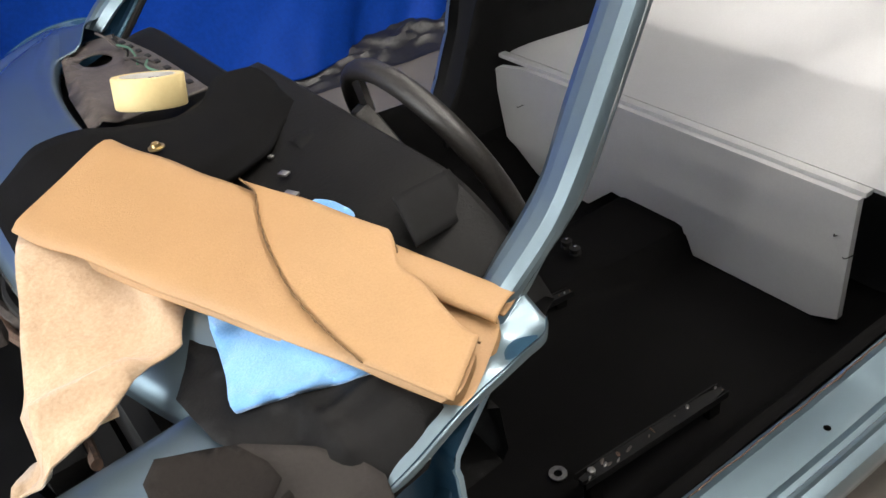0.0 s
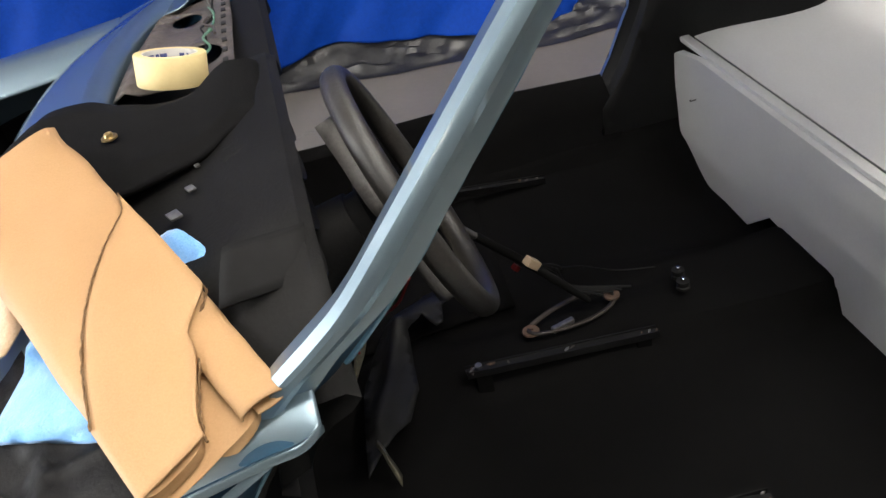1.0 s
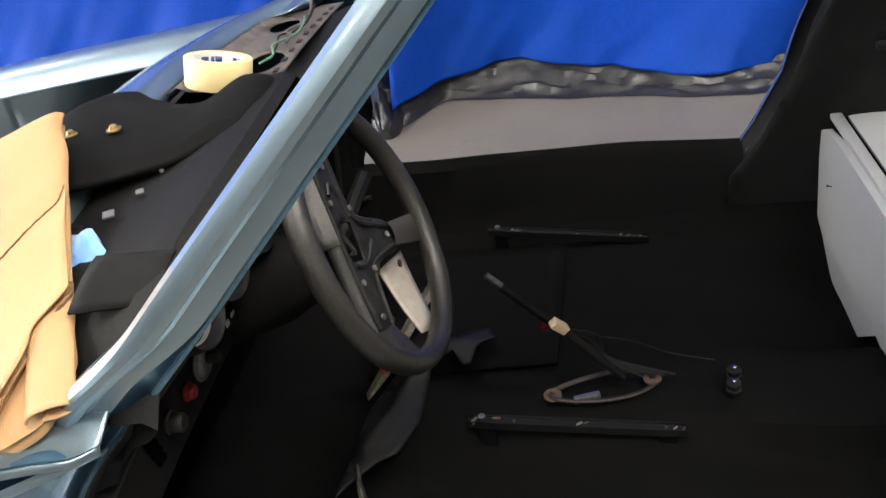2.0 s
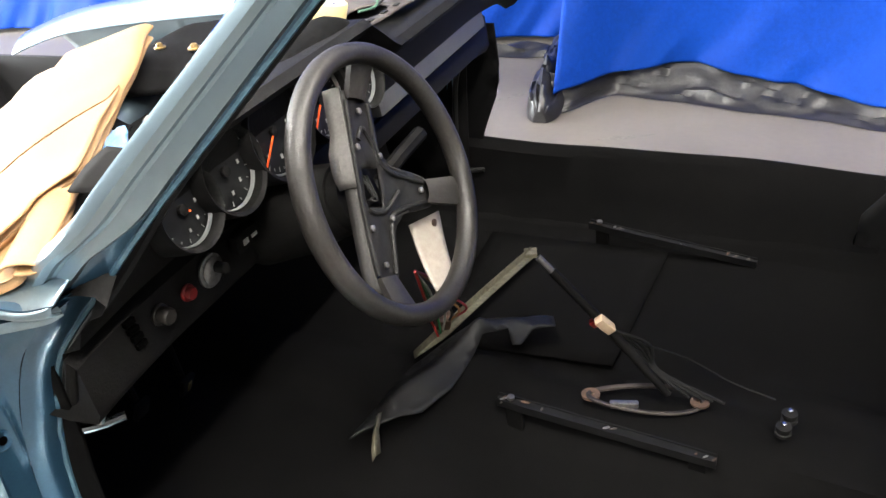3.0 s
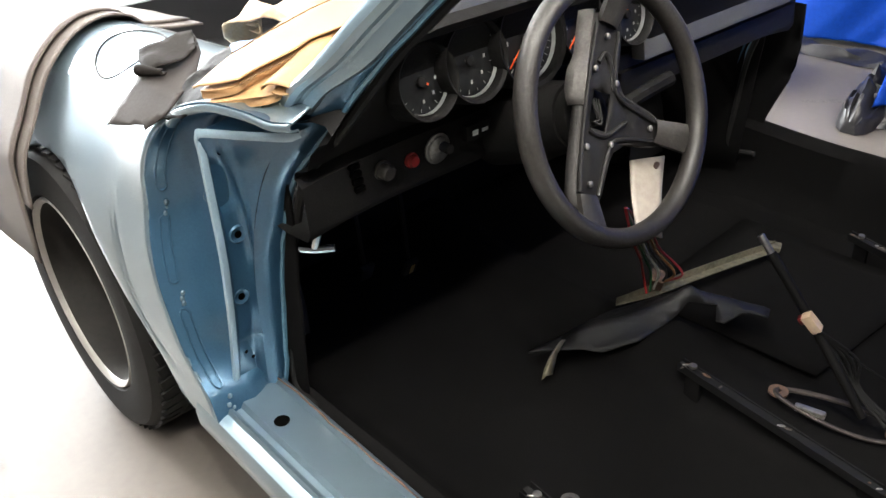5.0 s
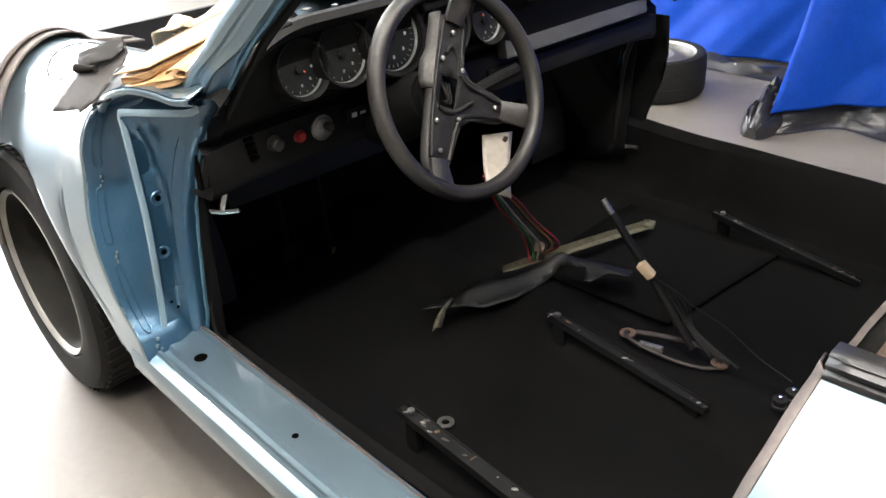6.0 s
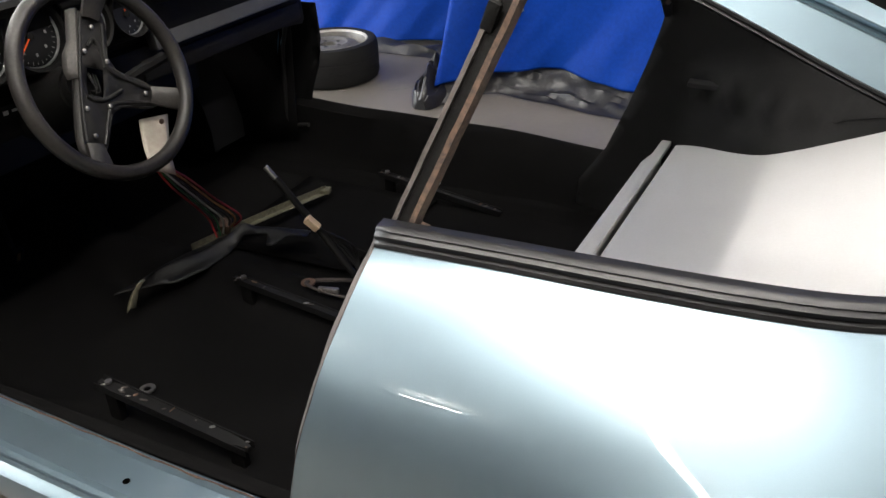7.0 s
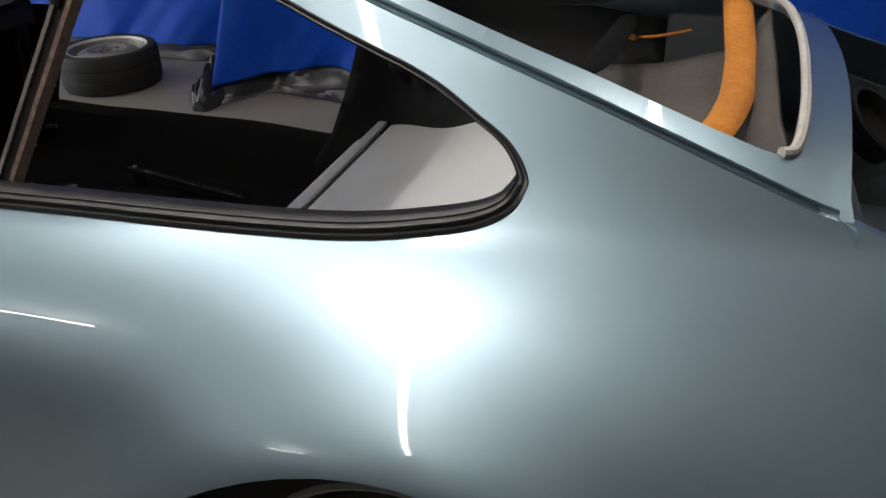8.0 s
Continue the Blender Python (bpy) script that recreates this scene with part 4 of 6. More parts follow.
for y, z, r, needle in ((-0.484, 0.853, 0.0475, 60), (-0.396, 0.860, 0.0535, 250), (-0.284, 0.864, 0.064, 310), (-0.160, 0.858, 0.056, 312), (-0.045, 0.848, 0.045, 185)):
    m = pose(0.694, y, z, 0, 78, 0)
    g = empty("gauge")
    g.parent = car
    g["label"] = "round black instrument with a chrome-edged glass and white marks"
    bm = bmesh.new()
    lathe(bm, [(r * 1.12, -0.03), (r * 1.12, 0.012), (r * 1.08, 0.026), (r * 0.99, 0.022), (r * 0.95, 0.008), (r * 0.95, 0.003)], m, 36, False, False)
    part("bezel", bm, DASH, g, "black bezel")
    bm = bmesh.new()
    lathe(bm, [(r * 0.955, 0.010), (r * 0.93, 0.012), (r * 0.90, 0.006)], m, 36, False, False)
    part("bezel_ring", bm, RINGM, g, "thin dull metal ring")
    bm = bmesh.new()
    lathe(bm, [(r * 0.94, 0.004), (0.0001, 0.004)], m, 36)
    part("dial", bm, DIALF, g, "black dial behind dusty glass")
    bm = bmesh.new()
    n = 22 if r > 0.055 else 12
    for k in range(n):
        a = radians(-120 + 240 * k / (n - 1) + 90)
        L = 0.06 if k % 2 else 0.11
        q = m @ Vector((0.80 * r * math.sin(a), 0.80 * r * math.cos(a), 0.0055))
        box(bm, q, (0.0009, r * L, 0.0008), m.to_3x3().to_4x4() @ rot(0, 0, -math.degrees(a)))
    for k in range(5 if r > 0.055 else 3):
        a = radians(-90 + 180 * k / 4 + 90)
        q = m @ Vector((0.56 * r * math.sin(a), 0.56 * r * math.cos(a), 0.0055))
        box(bm, q, (r * 0.10, r * 0.07, 0.0008), m.to_3x3().to_4x4())
    part("dial_mark", bm, DIALP, g, "pale dial print", False)
    bm = bmesh.new()
    a = radians(needle)
    nl = 0.40 if r > 0.055 else 0.12
    q = m @ Vector((nl * r * math.cos(a), nl * r * math.sin(a), 0.009))
    box(bm, q, (r * (0.85 if r > 0.055 else 0.26), 0.0024, 0.0015), m.to_3x3().to_4x4() @ rot(0, 0, needle))
    if needle != 250:
        part("needle", bm, NEEDLE, g, "orange needle", False)
    bm = bmesh.new()
    lathe(bm, [(0.007, 0.006), (0.007, 0.011), (0.0001, 0.012)], m, 14)
    part("needle_hub", bm, DASH, g)

# knobs on the lower dash
def knob(name, y, z, r, depth, material, label):
    bm = bmesh.new()
    lathe(bm, [(r * 1.25, 0.0), (r * 1.25, 0.003), (r, 0.004), (r, depth), (r * 0.8, depth + 0.003), (0.0001, depth + 0.003)], pose(0.655, y, z, 0, 92, 0), 24)
    return part(name, bm, material, dash, label)


knob("pull_knob", -0.510, 0.713, 0.0115, 0.016, RIM_BLACK, "dark grey ribbed pull knob")
knob("hazard_knob", -0.457, 0.710, 0.0095, 0.008, RED, "red hazard warning knob")
knob("light_switch", -0.407, 0.712, 0.019, 0.006, BARE, "grey escutcheon of the light switch")
knob("light_switch_knob", -0.402, 0.716, 0.008, 0.022, RUBBER, "black rotary knob")
bm = bmesh.new()
box(bm, (0.664, -0.335, 0.722), (0.016, 0.052, 0.026), rot(0, 0, 0), 0.004)
part("rocker_switch", bm, DASH, dash, "black rocker switch with pale symbols")
bm = bmesh.new()
box(bm, (0.6735, -0.345, 0.722), (0.001, 0.011, 0.008))
box(bm, (0.6735, -0.325, 0.722), (0.001, 0.012, 0.005))
part("switch_symbol", bm, DIALW, dash, "pale symbols", False)
for k in range(4):
    bm = bmesh.new()
    box(bm, (0.657, -0.558 + 0.002 * k, 0.735 - 0.012 * k), (0.006, 0.016, 0.007))
    part("vent_slot", bm, HOLE, dash, "open vent slot", False)
bm = bmesh.new()
box(bm, (0.668, 0.30, 0.775), (0.03, 0.50, 0.085), rot(0, -8, 0), 0.006)
part("glovebox_lid", bm, mat("grey_textured_panel", (0.09, 0.09, 0.088), (0.06, 0.06, 0.058), 0.5, 0, 10, 300, 0.4), dash, "grey textured glovebox strip")
bm = bmesh.new()
box(bm, (0.648, 0.32, 0.69), (0.03, 0.60, 0.05), rot(0, 0, 0), 0.008)
part("dash_rail", bm, DASH, dash, "black padded lower rail")

# steering wheel
SCUFF = mat("scuffed_black_metal", (0.017, 0.0162, 0.0155), (0.007, 0.0068, 0.0066), 0.5, 0, 14, 120, 0.25, spec=0.25)
WC = Vector((0.861, -0.2665, 0.793))
WM = Matrix.Translation(WC) @ rot(0, 69.5, 0)
wheel = empty("steering_wheel")
wheel.parent = car
wheel["label"] = "worn black three-spoke steering wheel, turned a quarter, horn pad missing"
bm = bmesh.new()
R = 0.177
lathe(bm, [(R + 0.0145 * math.cos(a), 0.0165 * math.sin(a)) for a in [2 * math.pi * k / 14 for k in range(14)]], WM, 72, True)
part("rim", bm, RIM_BLACK, wheel, "worn greyish black leather rim")


HUB_TURN = -29


def wheel_pt(a, b, h):
    return WM @ rot(0, 0, HUB_TURN) @ Vector((-b, a, h))


HUB = [(-0.036, 0.132), (0.004, 0.140), (0.020, 0.120), (0.024, 0.055), (0.042, 0.034), (0.120, 0.016), (0.128, -0.022), (0.055, -0.036), (0.030, -0.052), (0.014, -0.120), (-0.004, -0.140), (-0.034, -0.130), (-0.040, -0.02)]
panel("spoke_plate", HUB, lambda a, b: wheel_pt(a, b, -0.030 + 0.10 * (a * a + b * b) + 0.004 * noise.noise(Vector((a * 30, b * 30, 0)))), SCUFF, wheel, 0.012, [[(-0.022, 0.028), (0.012, 0.028), (0.012, -0.026), (-0.022, -0.026)]], "black pressed spoke plate with an open hub", 0.004)
bm = bmesh.new()
ring_ = [(a, b) for a, b in HUB]
dense_ = [(p.x, p.y) for p in catmull([(a, b, 0) for a, b in ring_ + ring_[:1]], 90)]
grid(bm, [[wheel_pt(a, b, -0.030 + 0.10 * (a * a + b * b)), wheel_pt(a * 1.03 - 0.002, b, -0.040), wheel_pt(a * 0.97 - 0.004, b * 0.97, -0.048)] for a, b in dense_])
solid(part("spoke_skirt", bm, mat("grey_spoke_shell", (0.045, 0.043, 0.041), (0.022, 0.021, 0.020), 0.6, 0, 12, 200, 0.2, spec=0.3), wheel, "dark grey shell behind the spokes"), 0.003)
for a0, b0, a1, b1 in ((-0.014, 0.120, -0.010, 0.176), (0.110, -0.003, 0.176, -0.006), (-0.016, -0.120, -0.012, -0.176)):
    bm = bmesh.new()
    d = Vector((a1 - a0, b1 - b0)).normalized()
    rows = []
    for k in range(6):
        f = k / 5
        a, b, h = a0 + (a1 - a0) * f, b0 + (b1 - b0) * f, -0.026 + 0.022 * f
        w = 0.017 + 0.006 * f
        rows.append([wheel_pt(a - d.y * w * q, b + d.x * w * q, h + e) for q, e in ((-1, -0.006), (-1, 0.003), (-0.4, 0.007), (0.4, 0.007), (1, 0.003), (1, -0.006))])
    grid(bm, rows, True)
    part("spoke_end", bm, RIM_BLACK, wheel, "worn metal spoke end joining the rim")
for a, b in ((-0.028, 0.055), (0.018, 0.045), (-0.028, -0.055), (0.020, -0.042), (0.10, -0.002), (-0.012, 0.105), (-0.014, -0.105)):
    bm = bmesh.new()
    lathe(bm, [(0.0045, 0.0), (0.0045, 0.003), (0.0001, 0.005)], Matrix.Translation(wheel_pt(a, b, -0.027 + 0.10 * (a * a + b * b))) @ rot(0, 69.5, 0), 12)
    part("screw", bm, BARE, wheel, "bare screw head")
bm = bmesh.new()
rows = []
for k in range(12):
    b = 0.136 - 0.135 * k / 11
    w = 0.004 + 0.010 * (1 - smooth(0.045, 0.075, b)) * smooth(0.0, 0.02, b)
    rows.append([wheel_pt(-0.036, b, -0.030), wheel_pt(-0.042, b, -0.028), wheel_pt(-0.042 - w, b, -0.038), wheel_pt(-0.044 - w, b, -0.052)])
grid(bm, rows)
solid(part("torn_cover", bm, mat("pale_grey_cover", (0.15, 0.143, 0.136), (0.09, 0.086, 0.082), 0.7, 0, 12, 200, 0.2, spec=0.2), wheel, "pale grey torn cover along the spoke"), 0.002)
# pressed ridges along the spokes and round the open hub
for pts in ([(-0.033, 0.118), (-0.036, 0.04), (-0.036, -0.04), (-0.030, -0.118)], [(0.012, 0.118), (0.016, 0.052), (0.034, 0.026), (0.112, 0.010)], [(0.112, -0.018), (0.046, -0.030), (0.022, -0.048), (0.008, -0.118)],
            [(-0.020, 0.066), (-0.008, 0.082), (0.006, 0.066), (0.015, 0.034)], [(-0.024, -0.030), (-0.010, -0.034), (0.014, -0.030), (0.050, -0.004)]):
    bm = bmesh.new()
    tube(bm, [wheel_pt(a, b, -0.029 + 0.10 * (a * a + b * b)) for a, b in pts], 0.0038, 8, 24)
    part("ridge", bm, SCUFF, wheel)
for k in range(4):
    bm = bmesh.new()
    tube(bm, [wheel_pt(-0.016 + 0.007 * k, 0.022, -0.044), wheel_pt(-0.010 + 0.006 * k, 0.004 - 0.006 * k, -0.036), wheel_pt(0.004 - 0.004 * k, -0.014, -0.040), wheel_pt(-0.012 + 0.007 * k, -0.024, -0.05)], 0.0016, 6, 14)
    part("hub_wire", bm, RUBBER, wheel)
bm = bmesh.new()
lathe(bm, [(0.045, -0.080), (0.045, -0.060), (0.0001, -0.055)], WM, 28)
part("hub", bm, DASH, wheel, "open black hub")
bm = bmesh.new()
lathe(bm, [(0.064, -0.25), (0.064, -0.16), (0.056, -0.12), (0.050, -0.080), (0.0001, -0.078)], WM, 28)
part("column_cover", bm, DASH, wheel, "black steering column cover")
bm = bmesh.new()
tube(bm, [(0.79, -0.22, 0.735), (0.80, -0.15, 0.76), (0.81, -0.07, 0.775)], [0.008, 0.008, 0.012], 8, 10)
part("stalk", bm, DASH, wheel, "black wiper stalk")

# ---- wheels ----
SILVER = mat("silver_wheel_paint", (0.44, 0.42, 0.39), (0.36, 0.34, 0.31), 0.45, 0.3, 5, 60, 0.05)


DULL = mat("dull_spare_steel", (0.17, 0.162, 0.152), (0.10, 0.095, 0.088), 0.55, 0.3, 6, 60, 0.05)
# near-black brown for disc and barrel of the car's four wheels
WHEEL_DARK = mat("dark_wheel_brown", (0.022, 0.019, 0.016), (0.010, 0.009, 0.008), 0.8, 0.0, 12, 90, 0.3)


def road_wheel(name, m, label, parent, k=1.0):
    w = empty(name)
    w.parent = parent
    w.matrix_basis = m
    w["label"] = label
    bm = bmesh.new()
    lathe(bm, [(0.205 + (r_ - 0.205) * k, h_) for r_, h_ in [(0.205, -0.085), (0.215, -0.098), (0.26, -0.103), (0.292, -0.096), (0.307, -0.075), (0.310, -0.03), (0.3055, -0.028), (0.3055, -0.022), (0.310, -0.02), (0.310, 0.02), (0.3055, 0.022), (0.3055, 0.028), (0.310, 0.03), (0.307, 0.075), (0.292, 0.096), (0.26, 0.103), (0.215, 0.098), (0.205, 0.085)]], None, 64, False, False)
    part("tyre", bm, RUBBER, w, "black road tyre")
    if parent is not None:
        # block edges of the tread's shoulders
        bm = bmesh.new()
        for j in range(60):
            for h in (-0.060, 0.060):
                box(bm, (0, 0, 0), (0.006, 0.022, 0.046), rot(0, 0, 6 * j) @ Matrix.Translation((0.308, 0, h)) @ rot(14 if h > 0 else -14, 0, 0))
        part("tread", bm, RUBBER, w, "worn tread blocks", False)["kind"] = "stuff"
    bm = bmesh.new()
    lathe(bm, [(0.207, -0.085), (0.210, -0.095), (0.200, -0.096), (0.186, -0.05), (0.180, 0.0), (0.185, 0.045), (0.188, 0.06), (0.196, 0.088)], None, 48, False, False)
    part("rim_barrel", bm, DULL if parent is None else WHEEL_DARK, w, "inner barrel of the rim")
    bm = bmesh.new()
    lathe(bm, [(0.1955, 0.087), (0.197, 0.091), (0.206, 0.098), (0.209, 0.09), (0.205, 0.083)], None, 48, False, False)
    part("rim", bm, SILVER, w, "dull silver steel rim")
    bm = bmesh.new()
    up = 0.062 if parent is None else 0.0
    lathe(bm, [(r_, h_ + up) for r_, h_ in ((0.183, -0.02), (0.165, -0.012), (0.15, 0.008), (0.12, 0.020), (0.10, 0.022), (0.088, 0.012), (0.045, 0.012), (0.042, -0.006), (0.0001, -0.006))], None, 48, False, False)
    part("wheel_disc", bm, DULL if parent is None else WHEEL_DARK, w, "steel wheel disc")
    for k in range(5):
        bm = bmesh.new()
        a = 2 * math.pi * k / 5
        lathe(bm, [(0.010, 0.009 + up), (0.010, 0.014 + up), (0.0001, 0.0145 + up)], Matrix.Translation((0.062 * math.cos(a), 0.062 * math.sin(a), 0)), 12)
        part("bolt_hole", bm, DARK, w)
    return w


road_wheel("front_wheel", pose(-0.05, -0.690, 0.31, 90, 0, 0), "black tyre on a silver rim", car)
road_wheel("front_wheel", pose(-0.05, 0.690, 0.31, -90, 0, 0), "black tyre on a silver rim", car)
road_wheel("rear_wheel", pose(2.22, -0.60, 0.31, 90, 0, 0), "black tyre on a silver rim", car)
road_wheel("rear_wheel", pose(2.22, 0.60, 0.31, -90, 0, 0), "black tyre on a silver rim", car)
for cx in (0.0, 2.22):
    for s in (-1, 1):
        bm = bmesh.new()
        rows = []
        for i in range(19):
            a = radians(-5 + 190 * i / 18)
            ra, rb = (0.345, 0.345) if cx < 1 else (0.368, 0.316)
            rows.append([Vector((cx + ra * math.cos(a), s * y, 0.30 + rb * math.sin(a))) for y in (0.69, 0.6, 0.5)])
        grid(bm, rows)
        part("wheel_arch_liner", bm, DARK, car, "black inner wheel arch")
spare = road_wheel("spare_wheel", pose(-0.245, 1.985, 0.094), "black tyre on a silver steel rim lying flat on the floor", None, 0.5)
spare.parent = None
spare.scale = (0.91, 0.91, 0.9)
tagged(spare, "black tyre on a silver steel rim lying flat on the floor", "wheel")

# ---- grey board in the rear ----
board = tagged(empty("rear_seat_board"), "grey painted board standing behind the front seats with a sloping shelf", "panel")
face = [(-0.47, 0.13), (-0.41, 0.107), (-0.085, 0.105), (-0.06, 0.155), (0.19, 0.175), (0.29, 0.09), (0.60, 0.06), (0.64, 0.30), (0.655, 0.395), (0.63, 0.412), (0.52, 0.432), (-0.47, 0.432)]
panel("front_face", face, lambda y, z: Vector((1.69, y, z)), GREY, board, 0.06, thick=0.018, flat=True)
panel("shelf", [(1.728, -0.52), (2.42, -0.50), (2.42, 0.50), (2.17, 0.50), (1.95, 0.56), (1.728, 0.64)], lambda x, y: Vector((x, y, 0.420 + 0.333 * (x - 1.715))), GREY, board, 0.06, label="sloping grey shelf", thick=0.012, flat=True)
bm = bmesh.new()
box(bm, (1.700, 0.085, 0.437), (0.024, 1.12, 0.012), None, 0.002)
part("edge_strip", bm, GREY, board, "flat grey capping strip")

# ---- curtains ----
def curtain(name, x0, x1, y, z1, seed, label, hem_y, hem_z, sway=0.035):
    """A hanging sheet whose foot follows hem_y and hem_z, with slanting folds that run out of its lower edge."""
    bm = bmesh.new()
    rows = []
    n = int((x1 - x0) / 0.02)
    for i in range(n + 1):
        x = x0 + (x1 - x0) * i / n
        r = []
        for j in range(41):
            f = (j / 40) ** 1.5
            z0 = hem_z(x) + 0.008 * noise.noise(Vector((x * 9, 0, seed)))
            z = z0 + (z1 - z0) * f
            k = math.exp(-(z - z0) / 0.32)
            dy = sway * (0.5 + k) * (noise.noise(Vector((x * 1.1 + seed, 0.12 * z, 0))) + 0.3 * noise.noise(Vector((x * 3.6 + seed, 0.4 * z, 3))))
            q = x - 0.75 * (z - z0)
            w = noise.noise(Vector((q * 3.1 + seed, 1.5, 4)))
            dy -= k * 0.075 * max(0.0, w) ** 0.6 + k * 0.02 * noise.noise(Vector((q * 9, z * 3, seed + 2)))
            r.append(Vector((x + 0.015 * noise.noise(Vector((x * 3, z * 2, seed + 9))), y + (hem_y(x) - y) * math.exp(-(z - z0) / 0.45) + dy, z)))
        rows.append(r)
    grid(bm, rows)
    ob = part(name, bm, TARP, None)
    solid(ob, 0.002)
    return tagged(ob, label, "curtain")


hem_y = fit1([0.42, 0.50, 0.65, 0.90, 1.15, 1.40, 1.60, 2.5, 5.5], [1.80, 1.87, 2.03, 2.07, 2.02, 1.97, 1.91, 1.90, 1.90])
hem_z = fit1([0.42, 0.50, 0.65, 0.90, 1.15, 1.40, 1.60, 2.5, 5.5], [0.085, 0.095, 0.105, 0.125, 0.095, 0.07, 0.055, 0.05, 0.05])
curtain("blue_curtain", 0.44, 5.5, 2.12, 2.6, 1.0, "bright blue tarpaulin curtain hanging to the floor", hem_y, hem_z)
curtain("blue_curtain", -4.0, 0.62, 2.75, 2.6, 7.0, "bright blue tarpaulin curtain behind the spare wheel", lambda x: 2.62, lambda x: 0.03, 0.06)

# black plastic sheet at the foot of the curtain
bm = bmesh.new()
front_y = fit1([0.36, 0.46, 0.64, 0.88, 1.12, 1.37, 1.60, 2.5, 5.3], [1.72, 1.80, 2.00, 1.95, 1.89, 1.84, 1.77, 1.72, 1.72])
rows = []
for i in range(260):
    x = 0.38 + 4.8 * i / 259
    r = []
    for j in range(19):
        a = j / 18
        crease = noise.noise(Vector((x * 5 + 2 * a, a * 7, 2)))
        y = front_y(x) + 0.025 * noise.noise(Vector((x * 6, 0, 0))) + (hem_y(x) + 0.08 - front_y(x)) * a
        z = 0.004 + (hem_z(x) + 0.035) * smooth(0.0, 0.95, a) + 0.030 * smooth(0, 0.2, a) * abs(crease) + 0.010 * noise.noise(Vector((x * 19, a * 9, 5))) * smooth(0, 0.15, a)
        r.append(Vector((x, y, max(0.004, z))))
    rows.append(r)
grid(bm, rows)
lump = []
for i in range(34):
    f = i / 33
    row = []
    for j in range(21):
        a_ = math.pi * j / 20
        x, y = 0.40 - 0.10 * f, 1.70 + 0.80 * f
        tp = 0.35 + 0.65 * min(1.0, f / 0.14) ** 0.5
        r_ = (0.085 + 0.022 * noise.noise(Vector((f * 11, 3, 1)))) * tp
        row.append(Vector((x + r_ * math.cos(a_) * (0.9 + 0.2 * noise.noise(Vector((f * 5, j * 0.2, 2)))), y, max(0.003, (0.15 - 0.03 * f) * tp * (1 + 0.25 * noise.noise(Vector((f * 16, j * 0.7, 4)))) * math.sin(a_) ** 0.8 * (0.9 + 0.35 * noise.noise(Vector((f * 5, j * 0.25, 7))))))))
    lump.append(row)
vs = grid(bm, lump)
back = []
for i in range(60):
    x = -1.6 + 2.0 * i / 59
    back.append([Vector((x, 2.40 + 0.14 * j / 8 + 0.02 * noise.noise(Vector((x * 7, j * 0.6, 4))), max(0.004, 0.05 * math.sin(math.pi * j / 8) * (0.8 + 0.6 * noise.noise(Vector((x * 6, j * 0.5, 9))))))) for j in range(9)])
grid(bm, back)
bm.faces.new(vs[0])
tagged(part("plastic_sheet", bm, PLASTIC, None), "crumpled black plastic sheet folded along the curtain's foot", "plastic sheet")

# ---- cloths over the front ----
def over(u, v, corners):
    a, b, c, d = [Vector(p) for p in corners]
    return (a * (1 - u) + b * u) * (1 - v) + (d * (1 - u) + c * u) * v


def drape(name, corners, off, material, thick, label, cat_name, n=30, m=30, wave=0.006, freq=5.0, seed=0.0, ragged=0.0, extra=None):
    """A cloth whose plan is the four corners (x, y) and which lies on what is under it."""
    q = [(x, y, 0) for x, y in corners]
    rows = []
    for i in range(n + 1):
        r = []
        for j in range(m + 1):
            u, v = i / n, j / m
            p = over(u, v, q)
            e = min(u, v, 1 - u, 1 - v)
            if ragged:
                p.x += ragged * noise.noise(Vector((u * 3, v * 3, seed))) * (1 if e < 0.2 else 0.4)
                p.y += ragged * noise.noise(Vector((u * 3, v * 3, seed + 7)))
            z = hs(p.x, p.y) if p.x > 0.30 else wing_z(p.x, p.y)
            z += off + wave * (0.5 + noise.noise(Vector((p.x * freq * 4, p.y * freq * 4, seed)))) + 0.5 * wave * noise.noise(Vector((p.x * freq * 14, p.y * freq * 14, seed)))
            p.z = z + (extra(u, v) if extra else 0)
            r.append(p)
        rows.append(r)
    bm = bmesh.new()
    grid(bm, rows)
    ob = part(name, bm, material, None)
    ob.location = FOOT
    solid(ob, thick, 0)
    return tagged(ob, label, cat_name)


def cloth(name, outline, off, material, thick, label, cat_name, extra=None, wave=0.004, seed=0.0, step=0.012, crisp=False):
    """A cloth of the given plan that lies on what is under it."""
    corner = list(outline) if crisp else [(p.x, p.y) for p in catmull([(a, b, 0) for a, b in outline + outline[:1]], 3 * len(outline) + 1)][:-1]

    def place(x, y):
        z = hs(x, y) if x > 0.30 else wing_z(x, y)
        return Vector((x, y, z + off + wave * noise.noise(Vector((x * 18, y * 18, seed))) + 0.3 * wave * noise.noise(Vector((x * 60, y * 60, seed))) + (extra(x, y) if extra else 0)))
    ob = panel(name, corner, place, material, None, step)
    ob.location = FOOT
    solid(ob, thick, 0)
    return tagged(ob, label, cat_name)


def ridge(x, y, a, b, w, h):
    """Height h of a soft fold that runs from a to b, w wide."""
    ax, ay, bx, by = *a, *b
    t = ((x - ax) * (bx - ax) + (y - ay) * (by - ay)) / ((bx - ax) ** 2 + (by - ay) ** 2)
    d = math.hypot(x - ax - (bx - ax) * min(1, max(0, t)), y - ay - (by - ay) * min(1, max(0, t)))
    return h * math.exp(-(d / w) ** 2)


